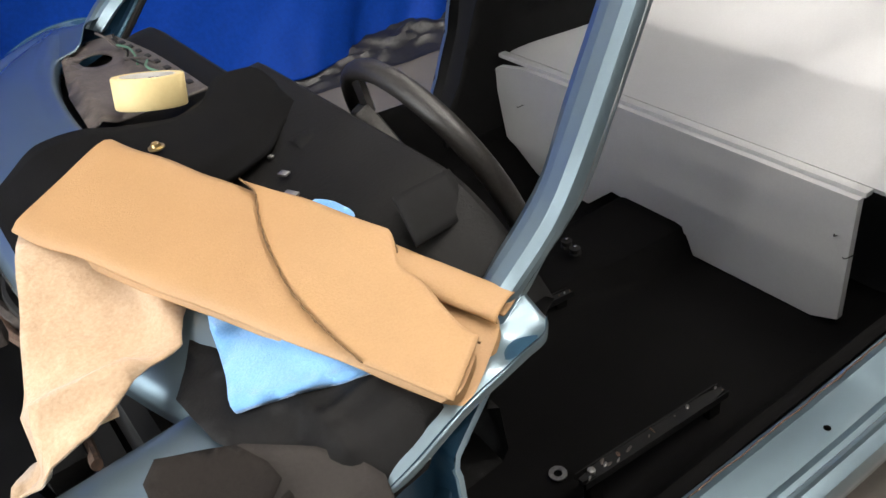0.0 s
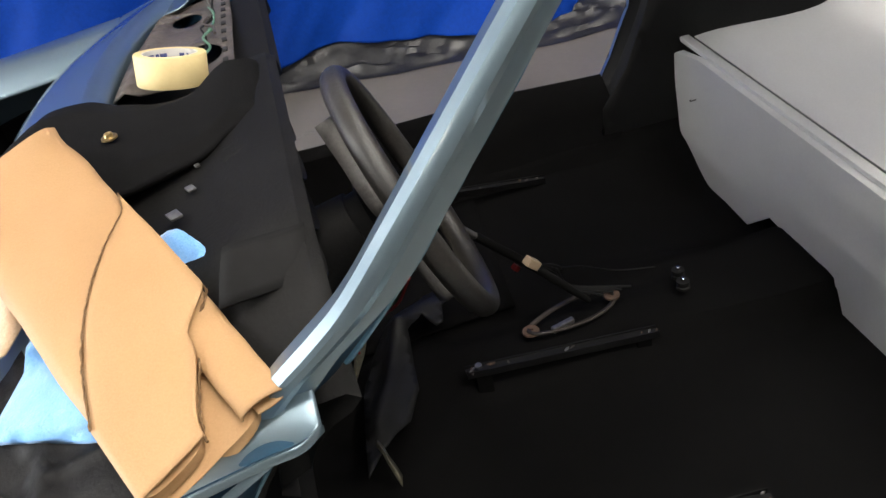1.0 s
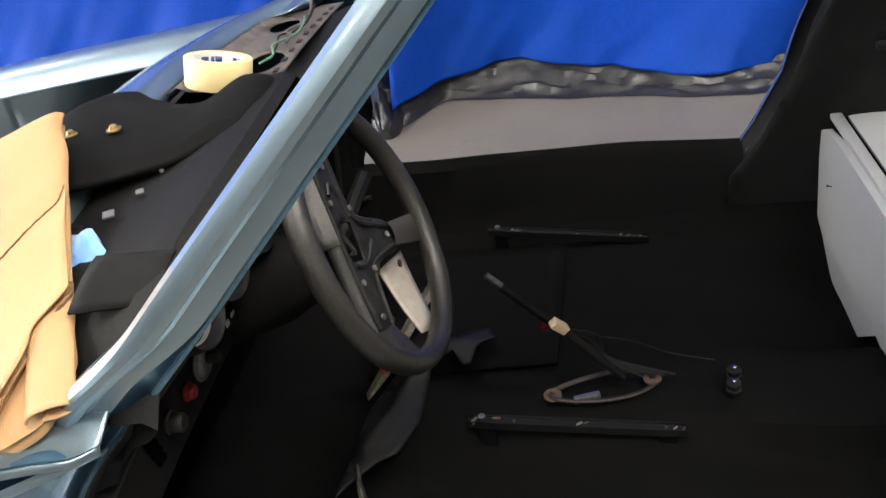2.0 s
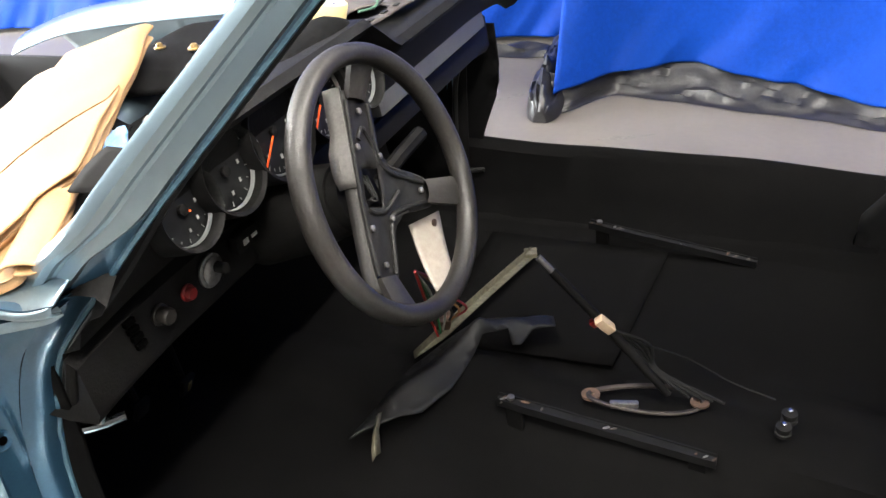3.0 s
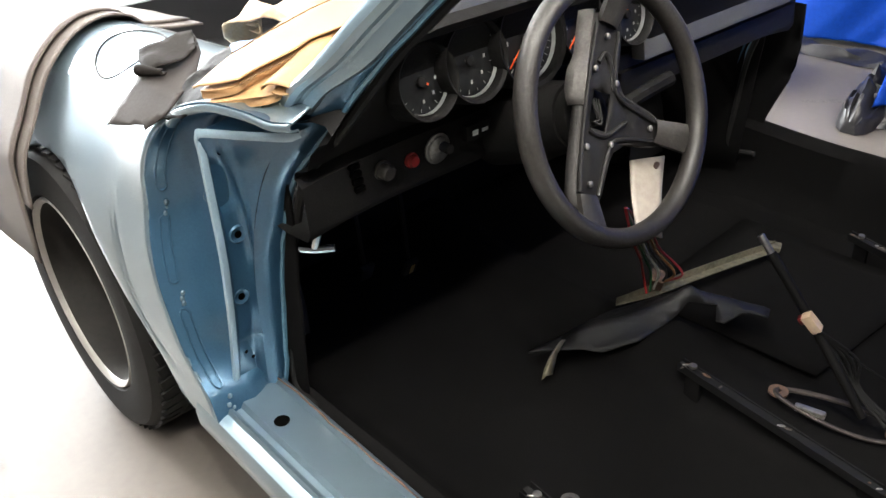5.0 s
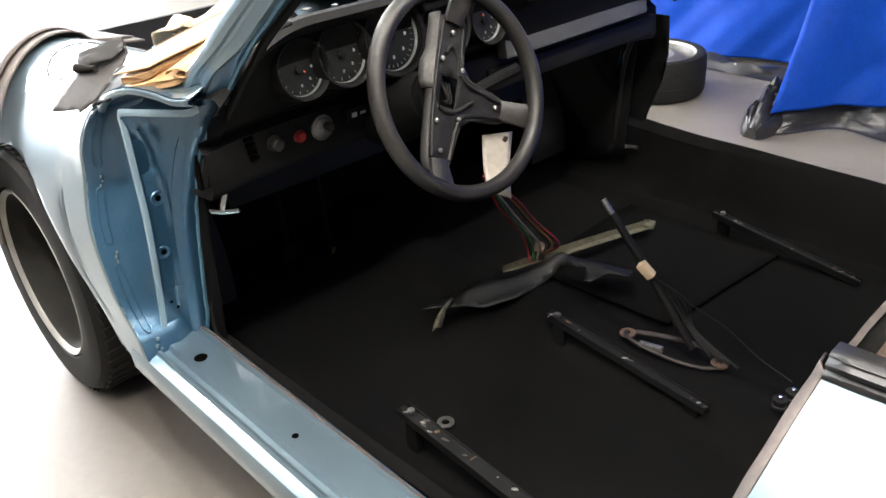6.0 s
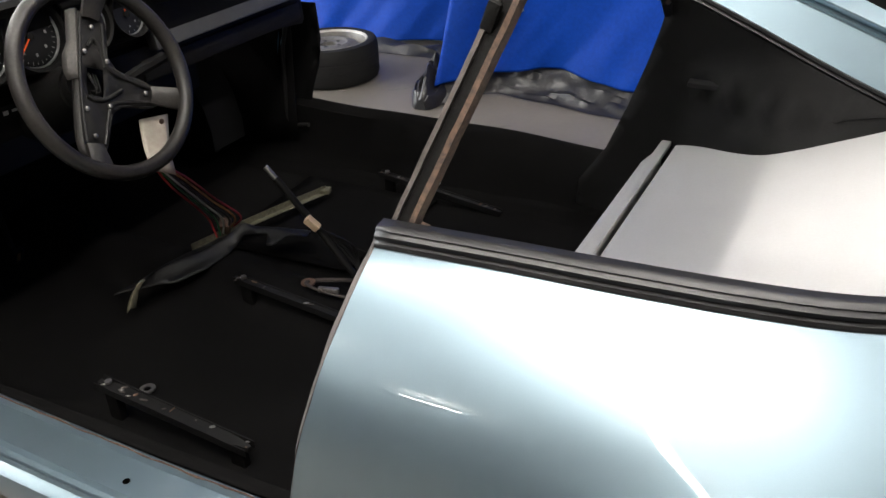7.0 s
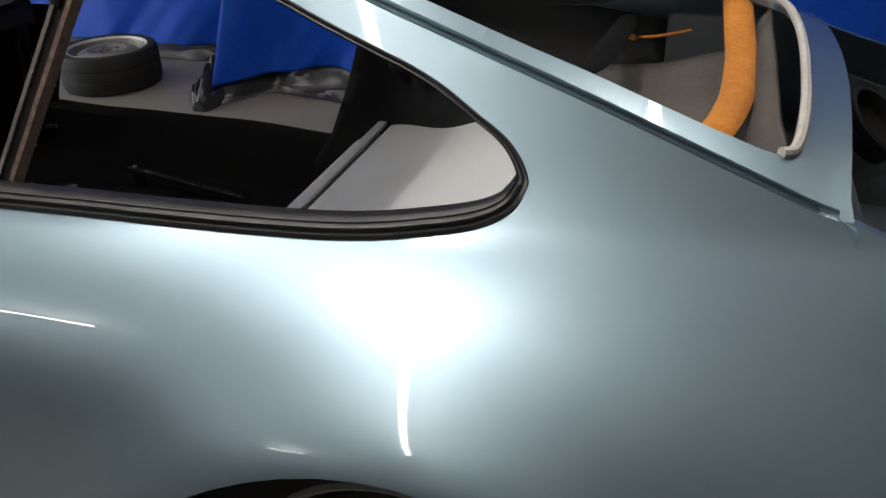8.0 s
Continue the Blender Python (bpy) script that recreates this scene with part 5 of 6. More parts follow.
CHAR = mat("charcoal_leather", (0.0078, 0.0076, 0.0078), (0.0048, 0.0047, 0.0048), 0.62, 0, 9, 240, 0.3, spec=0.18)
cloth("black_cloth", [(0.455, -0.34), (0.501, -0.43), (0.463, -0.500), (0.424, -0.556), (0.430, -0.627), (0.449, -0.674), (0.462, -0.720), (0.480, -0.762), (0.565, -0.764), (0.600, -0.748), (0.614, -0.715), (0.622, -0.680), (0.645, -0.55), (0.60, -0.40)], 0.006, CHAR, 0.003, "charcoal leather sheet with folds laid under the towel", "leather sheet", lambda x, y: 0.030 * smooth(0.655, 0.735, -y) * smooth(0.44, 0.50, x) + ridge(x, y, (0.515, -0.72), (0.51, -0.66), 0.010, 0.007) + ridge(x, y, (0.52, -0.68), (0.59, -0.685), 0.006, 0.006) + 0.004 * smooth(0.500, 0.506, x + 0.25 * (y + 0.7)), seed=2, crisp=True)
TW = [(0.507, -0.445), (0.485, -0.52), (0.470, -0.580), (0.457, -0.617), (0.470, -0.628), (0.530, -0.656), (0.575, -0.676), (0.614, -0.690), (0.64, -0.62), (0.66, -0.54), (0.675, -0.492), (0.664, -0.474), (0.640, -0.45), (0.579, -0.435)]
cloth("blue_towel", TW, 0.015, TOWEL, 0.008, "light blue microfibre towel folded in two under the leather", "towel", lambda x, y: ridge(x, y, (0.645, -0.46), (0.675, -0.485), 0.018, 0.014) + 0.010 * smooth(-0.010, 0.004, (y + 0.527) - 0.30 * (x - 0.487)) + ridge(x, y, (0.487, -0.530), (0.60, -0.497), 0.008, 0.006) + ridge(x, y, (0.47, -0.622), (0.61, -0.690), 0.006, 0.004) + ridge(x, y, (0.52, -0.55), (0.56, -0.63), 0.014, 0.005), 0.005, 5)
SU = [(0.381, -0.255), (0.360, -0.32), (0.338, -0.384), (0.318, -0.435), (0.300, -0.476), (0.285, -0.470), (0.262, -0.481), (0.262, -0.52), (0.305, -0.553), (0.345, -0.556), (0.363, -0.547), (0.418, -0.522), (0.452, -0.512), (0.462, -0.492), (0.492, -0.447), (0.500, -0.43), (0.505, -0.39), (0.435, -0.259)]
cloth("suede_offcut", SU, 0.022, SUEDE, 0.003, "pale tan suede offcut with dark stains hanging over the wing edge", "suede", lambda x, y: ridge(x, y, (0.315, -0.500), (0.40, -0.512), 0.016, 0.022) + ridge(x, y, (0.47, -0.40), (0.46, -0.47), 0.016, 0.016) - 0.02 * (1 - smooth(0.27, 0.34, x)), 0.007, 8)
bm = bmesh.new()
rows = []
for i in range(14):
    p = Vector((0.325, -0.508, wing_z(0.325, -0.508) + 0.046)).lerp(Vector((0.375, -0.527, wing_z(0.375, -0.527) + 0.034)), i / 13)
    rows.append([p + Vector((-0.35, -1, 0)) * (0.011 - 0.0005 * i) * math.cos(a_) + Vector((0, 0, 1)) * 0.009 * math.sin(a_) for a_ in [0.4 + 5.0 * k / 15 for k in range(16)]])
grid(bm, rows)
curl_ = part("suede_curl", bm, SUEDE, None)
curl_.location = FOOT
solid(curl_, 0.002)
tagged(curl_, "curled edge strip of pale suede", "suede")
far_y = fit1([0.36, 0.40, 0.46, 0.51, 0.565, 0.62, 0.66, 0.71, 0.745, 0.785], [-0.06, -0.030, -0.012, -0.022, -0.070, -0.098, -0.090, -0.056, -0.066, -0.11])
near_y = fit1([0.36, 0.45, 0.55, 0.615, 0.67, 0.73, 0.785], [-0.32, -0.34, -0.33, -0.32, -0.30, -0.25, -0.245])
rows = []
for i in range(44):
    x = 0.365 + 0.415 * i / 43
    row = []
    for j in range(34):
        f = j / 33
        y = near_y(x) + (far_y(x) - near_y(x)) * f
        e = min(1, 6 * f, 6 * (1 - f), i / 4, (43 - i) / 4)
        z = 0.928 + 0.012 * e + 0.020 * smooth(0.66, 0.73, x) * (0.5 + 0.5 * smooth(0.2, 0.9, f)) - 0.03 * smooth(0.755, 0.785, x) - 0.03 * (1 - smooth(0.36, 0.46, x)) + 0.006 * noise.noise(Vector((x * 11, y * 11, 3)))
        row.append(Vector((x, y, z)))
    rows.append(row)
bm = bmesh.new()
grid(bm, rows)
fs = part("felt_strip", bm, FELT, None)
fs.location = FOOT
solid(fs, 0.008, -1)
tagged(fs, "thick black felt strip with brass snap studs over the dashboard", "felt")
drape("felt_flap", [(0.70, -0.10), (0.755, -0.09), (0.768, -0.225), (0.752, -0.235)], 0.006, FELT, 0.008, "hooked end of the black felt hanging off the dashboard", "felt", 14, 14, 0.004, 3, 4.0)
for x, y, r in ((0.564, -0.204, 0.0105), (0.500, -0.205, 0.009)):
    st = tagged(empty("snap_stud", x + FOOT.x, y + FOOT.y, 0.940), "brass snap stud in the black felt", "snap stud", "snap studs")
    bm = bmesh.new()
    lathe(bm, [(r, 0.0), (r, 0.002), (r * 0.6, 0.003), (r * 0.5, 0.007), (r * 0.3, 0.008), (0.0001, 0.006)], None, 20)
    part("stud", bm, BRASS, st)

# folded hide: body, crossing flap with a frayed edge, curled end
LC = [(0.382, -0.270, 0.960), (0.512, -0.222, 0.990), (0.732, -0.690, 0.908), (0.618, -0.760, 0.886)]
hide = tagged(empty("folded_leather", *FOOT), "folded tan leather hide with frayed cut edge on the cowl", "leather hide")


def hide_layer(name, u0, u1, v0, v1, drop, t, seed, edge=None, n=40, m=16, tilt=0.0):
    """One layer of the fold between two lengths and widths; edge(u) trims its far side."""
    rows = []
    up = Vector((0, 0, 1))
    for i in range(n + 1):
        f = i / n
        row = []
        for sd in (1, -1):
            for j in (range(m + 1) if sd > 0 else range(m, -1, -1)):
                g = j / m
                va, vb = v0, (edge(f) if edge else v1)
                v = va + (vb - va) * g
                u = u0 + (u1 + tilt * v - 0.028 * abs(2 * g - 1) ** 5 - u0) * f
                p = over(v, u, LC)
                rnd = math.sqrt(max(0, 1 - abs(2 * g - 1) ** 7))
                en = 1 - 0.35 * smooth(0.95, 1.0, f)
                h = sd * t * 0.5 * (0.15 + 0.85 * rnd) * en
                p += up * (-drop + h + 0.003 * noise.noise(p * 14 + Vector((seed, 0, 0))) + 0.005 * noise.noise(p * 5 + Vector((0, seed, 0))))
                p += Vector((0.005 * noise.noise(Vector((u * 7, seed, 1))), 0.005 * noise.noise(Vector((u * 7, seed, 4))), 0))
                row.append(p)
        rows.append(row)
    bm = bmesh.new()
    vs = grid(bm, rows, True)
    bm.faces.new(vs[0])
    bm.faces.new(vs[-1])
    return part(name, bm, LEATHER, hide, sharp=1.3)


hide_layer("under_fold", 0.0, 1.0, -0.05, 0.98, 0.023, 0.018, 2.0, lambda f: 0.98 - 0.16 * smooth(0.88, 1.0, f))
cut_end = lambda f: 1.02 - 0.30 * smooth(0.74, 0.82, f) - 0.30 * smooth(0.82, 1.0, f)
hide_layer("top_fold", 0.0, 0.985, -0.08, 1.02, 0.0095, 0.016, 9.0, cut_end)
# the overlapping half of the top layer
cut_v = fit1([0.36, 0.41, 0.49, 0.56, 0.64, 0.74, 0.82], [1.02, 0.97, 0.66, 0.42, 0.20, 0.02, -0.09])
rows = []
for i in range(50):
    f = i / 49
    u = 0.37 + 0.615 * f
    va, vb = max(-0.09, cut_v(u)), cut_end(u / 0.985) - 0.005
    row = []
    for j in range(16):
        v = va + (vb - va) * j / 15
        p = over(v, u, LC)
        p.z += 0.0015 + 0.0030 * min(1, 9 * (v - va) + 0.3) + 0.003 * noise.noise(p * 14 + Vector((9, 0, 0))) + 0.005 * noise.noise(p * 5 + Vector((0, 9, 0)))
        row.append(p)
    rows.append(row)
bm = bmesh.new()
grid(bm, rows)
solid(part("flap", bm, LEATHER, hide), 0.0022)
# frayed edge that winds across the top
bm = bmesh.new()
pts = []
for i in range(90):
    u = 0.37 + 0.45 * i / 89
    p = over(cut_v(u), u, LC)
    p.z += 0.0035 + 0.003 * noise.noise(p * 14 + Vector((9, 0, 0))) + 0.005 * noise.noise(p * 5 + Vector((0, 9, 0)))
    p.x += 0.0012 * noise.noise(p * 120)
    pts.append(p)
tube(bm, pts, [0.0007 + 0.0010 * abs(noise.noise(p * 150)) for p in pts], 6)
part("frayed_edge", bm, LEATHER_EDGE, hide, "dark frayed cut edge")
# the rolled rear edge, open at its end, and the frayed cut beside it
bm = bmesh.new()
rows = []
for i in range(30):
    f = i / 29
    p = over(0.86 - 0.03 * f, 0.68 + 0.32 * f, LC) + Vector((0, 0, -0.009 - 0.003 * f))
    ax = (over(0.88, 1.0, LC) - over(0.90, 0.68, LC)).normalized()
    sd = ax.cross(Vector((0, 0, 1))).normalized()
    row = []
    for k in range(24):
        t = k / 23 * 1.8 * math.pi - 0.3
        r = (0.0145 - 0.0045 * k / 23) * (1 + 0.06 * noise.noise(Vector((f * 5, k * 0.2, 3))))
        row.append(p + sd * 1.75 * r * math.cos(t) + Vector((0, 0, 0.62)) * r * math.sin(t))
    rows.append(row)
grid(bm, rows)
solid(part("rolled_edge", bm, LEATHER, hide, "rolled leather edge open at its end"), 0.002)
bm = bmesh.new()
pts = []
for i in range(70):
    u = 0.70 + 0.285 * i / 69
    p = over(cut_end(u / 0.985), u, LC)
    pts.append(p + Vector((0, 0, -0.004)) + Vector((0.0015, 0.0015, 0)) * noise.noise(p * 160))
tube(bm, pts, [0.0009 + 0.0016 * abs(noise.noise(p * 140)) for p in pts], 6)
part("frayed_edge", bm, LEATHER_EDGE, hide, "dark frayed cut edge")

# masking tape
tp = tagged(empty("tape_roll", 0.578, 0.046, 0.902), "roll of cream masking tape with printed card core", "tape")
tp.rotation_euler = (radians(-11), radians(13), 0)
bm = bmesh.new()
lathe(bm, [(0.0405, 0.0), (0.0515, 0.0), (0.0525, 0.0015), (0.0527, 0.0445), (0.0515, 0.046), (0.0405, 0.046)], None, 56, True)
part("tape", bm, TAPE, tp)
bm = bmesh.new()
lathe(bm, [(0.0385, 0.0), (0.0405, 0.0), (0.0405, 0.0457), (0.0385, 0.0457)], None, 56, True)
part("card_core", bm, CARD, tp, "white card core")
for a0, w in ((100, 16), (118, 8), (132, 20), (60, 12), (48, 6), (190, 18), (215, 10), (250, 16)):
    bm = bmesh.new()
    rows = []
    for k in range(5):
        a = radians(a0 + w * k / 4)
        rows.append([Vector((0.0382 * math.cos(a), 0.0382 * math.sin(a), z)) for z in (0.027, 0.039)])
    grid(bm, rows)
    solid(part("print_bar", bm, INK, tp, "dark blue print"), 0.0004)

# grey leather scrap and cloth covers on the wing
SCRAP = mat("taupe_leather", (0.036, 0.0315, 0.029), (0.026, 0.0228, 0.021), 0.7, 0, 8, 220, 0.3, spec=0.2)
SUEDE_SIDE = mat("dark_taupe_suede", (0.022, 0.019, 0.017), (0.014, 0.012, 0.011), 0.85, 0, 8, 240, 0.4, spec=0.1)
scrap = tagged(empty("leather_scrap"), "taupe leather scrap folded over with a curled end", "leather scrap")


def scrap_z(y):
    """The stiff scrap lies on the shoulder and bends down over the wing."""
    return 0.845 + (y + 0.72) * (0.8 if y < -0.72 else 0.3)


def scrap_layer(name, plan, off, material, rise, label=""):
    def place(x, y):
        return Vector((x, y, scrap_z(y) + off + 0.002 * noise.noise(Vector((x * 16, y * 16, 6))) + rise(x, y)))
    solid(panel(name, plan, place, material, scrap, 0.010, label=label), 0.002, 0)


scrap_layer("sheet", [(0.364, -0.784), (0.361, -0.754), (0.360, -0.728), (0.338, -0.703), (0.299, -0.675), (0.305, -0.651), (0.330, -0.612), (0.396, -0.638), (0.445, -0.674), (0.468, -0.703), (0.480, -0.726), (0.476, -0.745), (0.462, -0.762), (0.456, -0.768), (0.446, -0.764), (0.410, -0.774)], 0.0, SCRAP, lambda x, y: 0.0)
scrap_layer("turned_over_half", [(0.291, -0.686), (0.295, -0.672), (0.310, -0.653), (0.312, -0.630), (0.329, -0.614), (0.390, -0.641), (0.404, -0.670), (0.405, -0.693), (0.391, -0.703), (0.377, -0.718), (0.331, -0.706)], 0.007, SUEDE_SIDE, lambda x, y: 0.008 * math.exp(-((y + 0.695) / 0.018) ** 2) * smooth(0.31, 0.35, x), "darker suede side of the scrap turned over")
bm = bmesh.new()
rows = []
for i in range(12):
    f = i / 11
    c = Vector((0.355 + 0.05 * f, -0.718 + 0.014 * f, scrap_z(-0.718 + 0.014 * f) + 0.010))
    rows.append([c + Vector((0.2 * math.cos(t_) * r_, -math.cos(t_) * r_, math.sin(t_) * r_)) for t_, r_ in [(-2.6 + 4.6 * q / 15, 0.011 - 0.004 * q / 15 - 0.004 * f) for q in range(16)]])
grid(bm, rows)
solid(part("curled_end", bm, SUEDE_SIDE, scrap, "curled dark end"), 0.002)
RUBMAT = mat("taupe_rubber_mat", (0.135, 0.115, 0.10), (0.095, 0.08, 0.07), 0.65, 0, 7, 200, 0.25)
for k, (xa, xb, lo, off) in enumerate(((-0.20, -0.055, 0.22, 0.004), (-0.42, -0.10, 0.36, 0.010))):
    rows = []
    for i in range(13):
        f = i / 12
        x = xa + (xb - xa) * f
        row = []
        cz = crest_z(x)
        prof = [(0.40, cz - 0.05), (0.50, cz - 0.035), (0.55, cz), (0.61, cz + 0.006), (0.67, cz - 0.018), (0.725, cz - 0.07), (0.765, cz - 0.14), (0.80, cz - 0.20), (0.812, cz - 0.25), (0.818, cz - lo - 0.08)]
        for p in catmull([(a_, 0, b_) for a_, b_ in prof], 30):
            row.append(Vector((x + 0.05 * (p.x - 0.6), -(p.x + off), p.z + off + 0.004 * noise.noise(Vector((x * 8, p.z * 9, k))))))
        rows.append(row)
    bm = bmesh.new()
    grid(bm, rows)
    ob = part("wing_cover", bm, RUBMAT, None)
    solid(ob, 0.004, 0)
    tagged(ob, "taupe rubber mat draped over the front wing" if k == 0 else "longer taupe rubber mat hanging over the wheel", "cover", "wing covers")

# dashboard top: bare metal on the far side
TOP = (-0.042, 0.036, -0.020)
panel("dash_top_metal", [(0.525, 0.03), (0.54, 0.20), (0.58, 0.40), (0.66, 0.55), (0.71, 0.55), (0.715, 0.30), (0.712, 0.03)], lambda x, y: Vector((x, y, 0.902 - 0.03 * (abs(y) / 0.5) ** 2 + 0.012 * math.exp(-((x - 0.545 - 0.1 * y) / 0.012) ** 2))), BROWN, dash, 0.02,
      [[(0.632 + 0.028 * math.cos(a), 0.372 + 0.050 * math.sin(a)) for a in [2 * math.pi * k / 20 for k in range(20)]], [(0.662 + 0.034 * math.cos(a), 0.135 + 0.055 * math.sin(a)) for a in [2 * math.pi * k / 20 for k in range(20)]]], "bare brown dashboard metal with two oval openings", 0.003).location = TOP
for k in range(9):
    bm = bmesh.new()
    box(bm, (0.700, 0.08 + 0.05 * k, 0.9035 - 0.03 * ((0.08 + 0.05 * k) / 0.5) ** 2), (0.009, 0.016, 0.003), rot(0, 0, random.uniform(-4, 4)), 0.001)
    part("edge_slot", bm, DARK, dash, "dark slot").location = TOP
for x, y, w in ((0.652, -0.351, 0.010), (0.634, -0.401, 0.014), (0.66, -0.30, 0.006)):
    bm = bmesh.new()
    box(bm, (x, y, 0.9265), (w, w * 1.3, 0.003), rot(0, 0, 25), 0.001)
    part("dash_clip", bm, BARE, dash, "bare metal clip").location = TOP
tagged(sheet("grey_card", [(0.636, -0.570, 0.918), (0.650, -0.512, 0.944), (0.730, -0.502, 0.938), (0.722, -0.556, 0.912)], 6, 6, mat("dark_grey_card", (0.011, 0.0108, 0.0108), (0.007, 0.0069, 0.0068), 0.8, spec=0.12), None, lambda u, v: (0, 0, 0.004 * math.sin(3 * u)), 0.004), "dark grey card offcut standing at the pillar foot", "card")

GREENW = mat("green_wire_sleeve", (0.10, 0.22, 0.14), (0.06, 0.14, 0.09), 0.5)
random.seed(21)
for k in range(6):
    y0_ = 0.10 + 0.05 * k
    bar_pts = [(0.675 + random.uniform(-0.012, 0.012), y0_ + 0.04 * q, 0.902 + random.uniform(0.0, 0.014) - 0.03 * (y0_ / 0.5) ** 2) for q in range(4)]
    bm = bmesh.new()
    tube(bm, bar_pts, random.uniform(0.0016, 0.0028), 6, 14)
    part("loose_wire", bm, (GREENW, RUBBER, BROWN)[k % 3], dash, "loose wire on the bare dashboard").location = TOP

# ---- things on the car floor ----
def bar(name, pts, r, material, parent, label="", n=8, k=0, flat=1.0):
    bm = bmesh.new()
    tube(bm, pts, r, n, k, flat)
    return part(name, bm, material, parent, label)


RAILM = mat("black_rail_paint", (0.010, 0.010, 0.0102), (0.005, 0.005, 0.0052), 0.55, 0, 14, 350, 0.3, spec=0.25)


def rail(y, z0, z1, x0, x1, label, worn, w=0.017):
    ob = empty("seat_rail")
    ob.parent = car
    ob["label"] = label
    for nm, dy, hh, ww in (("channel", 0.0, 0.010, w), ("lip", w * 0.55, 0.016, 0.003), ("lip", -w * 0.55, 0.016, 0.003)):
        bm = bmesh.new()
        rows = []
        for i in range(16):
            f = i / 15
            x, z = x0 + (x1 - x0) * f, z0 + (z1 - z0) * f
            e = 0.4 + 0.6 * min(1, f * 8, (1 - f) * 8)
            rows.append([Vector((x, y + dy + cy * ww * 0.5 * e, z + cz * hh * 0.5 + 0.0012 * noise.noise(Vector((x * 30, dy * 99, 0))))) for cy, cz in ((-1, -1), (1, -1), (1, 1), (-1, 1))])
        vs = grid(bm, rows, True)
        bm.faces.new(vs[0])
        bm.faces.new(vs[-1])
        part(nm, bm, RAILM, ob)
    random.seed(int(1000 * abs(y)))
    for f in worn + tuple(random.uniform(0, 0.25) for _ in range(4)) + tuple(random.uniform(0.3, 1) for _ in range(4)):
        bm = bmesh.new()
        bmesh.ops.create_icosphere(bm, subdivisions=2, radius=1, matrix=Matrix.Translation((x0 + (x1 - x0) * f, y + random.uniform(-0.4, 0.4) * w, z0 + (z1 - z0) * f + 0.005)) @ rot(0, 0, random.uniform(0, 90)) @ Matrix.Diagonal((random.uniform(0.002, 0.010), random.uniform(0.0015, 0.004), 0.002, 1)))
        part("worn_patch", bm, random.choice([RUST, BARE, BROWN]), ob, "bare worn metal patch")
    bm = bmesh.new()
    lathe(bm, [(0.007, 0), (0.007, 0.005), (0.0001, 0.006)], Matrix.Translation((x0 + 0.025, y, z0 + 0.006)), 10)
    part("bolt", bm, BARE, ob)
    # feet down to the carpet
    for f in (0.08, 0.92):
        bm = bmesh.new()
        z = z0 + (z1 - z0) * f
        box(bm, (x0 + (x1 - x0) * f, y, (z + 0.14) / 2), (0.03, w * 0.7, max(0.01, z - 0.14)), None, 0.002)
        part("foot", bm, CARPET, ob)
    return ob


rail(-0.074, 0.260, 0.212, 0.893, 1.275, "black worn steel seat rail on the tunnel side", (0.03, 0.99))
rail(0.585, 0.250, 0.190, 0.890, 1.275, "black worn steel seat rail on the passenger floor", (0.06, 0.2, 0.95))
rail(-0.494, 0.262, 0.224, 0.903, 1.262, "black steel seat rail with bare rusty ends", (0.05, 0.25, 0.45, 0.65, 0.97), 0.024)

lever = empty("hand_lever")
lever.parent = car
lever.location = (-0.008, 0.008, 0.004)
lever["label"] = "black hand lever leaning from a rusty oval base ring"
cx, cy, cz = 1.146, 0.014, 0.232
ring_pts = [(cx + 0.098 * math.cos(a) , cy + 0.036 * math.sin(a) + 0.22 * 0.098 * math.cos(a), cz + 0.004 * math.sin(2 * a) - 0.006 * math.cos(a)) for a in [2 * math.pi * k / 40 for k in range(41)]]
bar("base_ring", ring_pts, 0.0055, mat("grimy_brown_steel", (0.060, 0.048, 0.042), (0.022, 0.018, 0.016), 0.6, 0.3, 14, 120, 0.3), lever, "dark worn oval base ring", 8, 0, 0.7)
for x, y, z in ((1.052, -0.008, 0.236), (1.238, 0.034, 0.226)):
    bm = bmesh.new()
    lathe(bm, [(0.017, 0), (0.017, 0.004), (0.006, 0.004), (0.006, 0.0005), (0.0001, 0.0005)], Matrix.Translation((x, y, z)), 18)
    part("bolt_eye", bm, RUST, lever, "rusty bolt eye")
bm = bmesh.new()
box(bm, (1.115, -0.018, 0.238), (0.05, 0.012, 0.012), rot(0, 0, 14), 0.003)
part("linkage", bm, BARE, lever, "bare linkage plate")
bar("shaft", [(1.185, 0.020, 0.245), (1.08, 0.017, 0.375), (0.985, 0.014, 0.482)], [0.0065, 0.0075, 0.0085], DASH, lever, "black lever shaft", 12, 10)
bar("tip", [(0.985, 0.014, 0.482), (0.962, 0.013, 0.508)], 0.0065, BARE, lever, "grey worn tip", 10)
bm = bmesh.new()
box(bm, (1.078, 0.004, 0.392), (0.018, 0.018, 0.036), rot(10, -40, 12), 0.003)
part("connector", bm, CREAM, lever, "cream plastic connector")
bm = bmesh.new()
box(bm, (1.052, 0.030, 0.372), (0.012, 0.013, 0.014), rot(10, -40, 12), 0.002)
part("connector", bm, RED, lever, "small red plug")
for k in range(4):
    bar("cable", [(1.085, 0.012, 0.378), (1.12 + 0.008 * k, 0.040 + 0.006 * k, 0.32), (1.16, 0.05 + 0.004 * k, 0.262), (1.22 + 0.02 * k, 0.03, 0.238)], 0.0028, RUBBER, lever, "", 6, 16)
bar("cable", [(1.11, 0.05, 0.33), (1.20, 0.10, 0.27), (1.28, 0.11, 0.222), (1.36, 0.09, 0.215)], 0.0016, RUBBER, lever, "thin black cable", 6, 24)

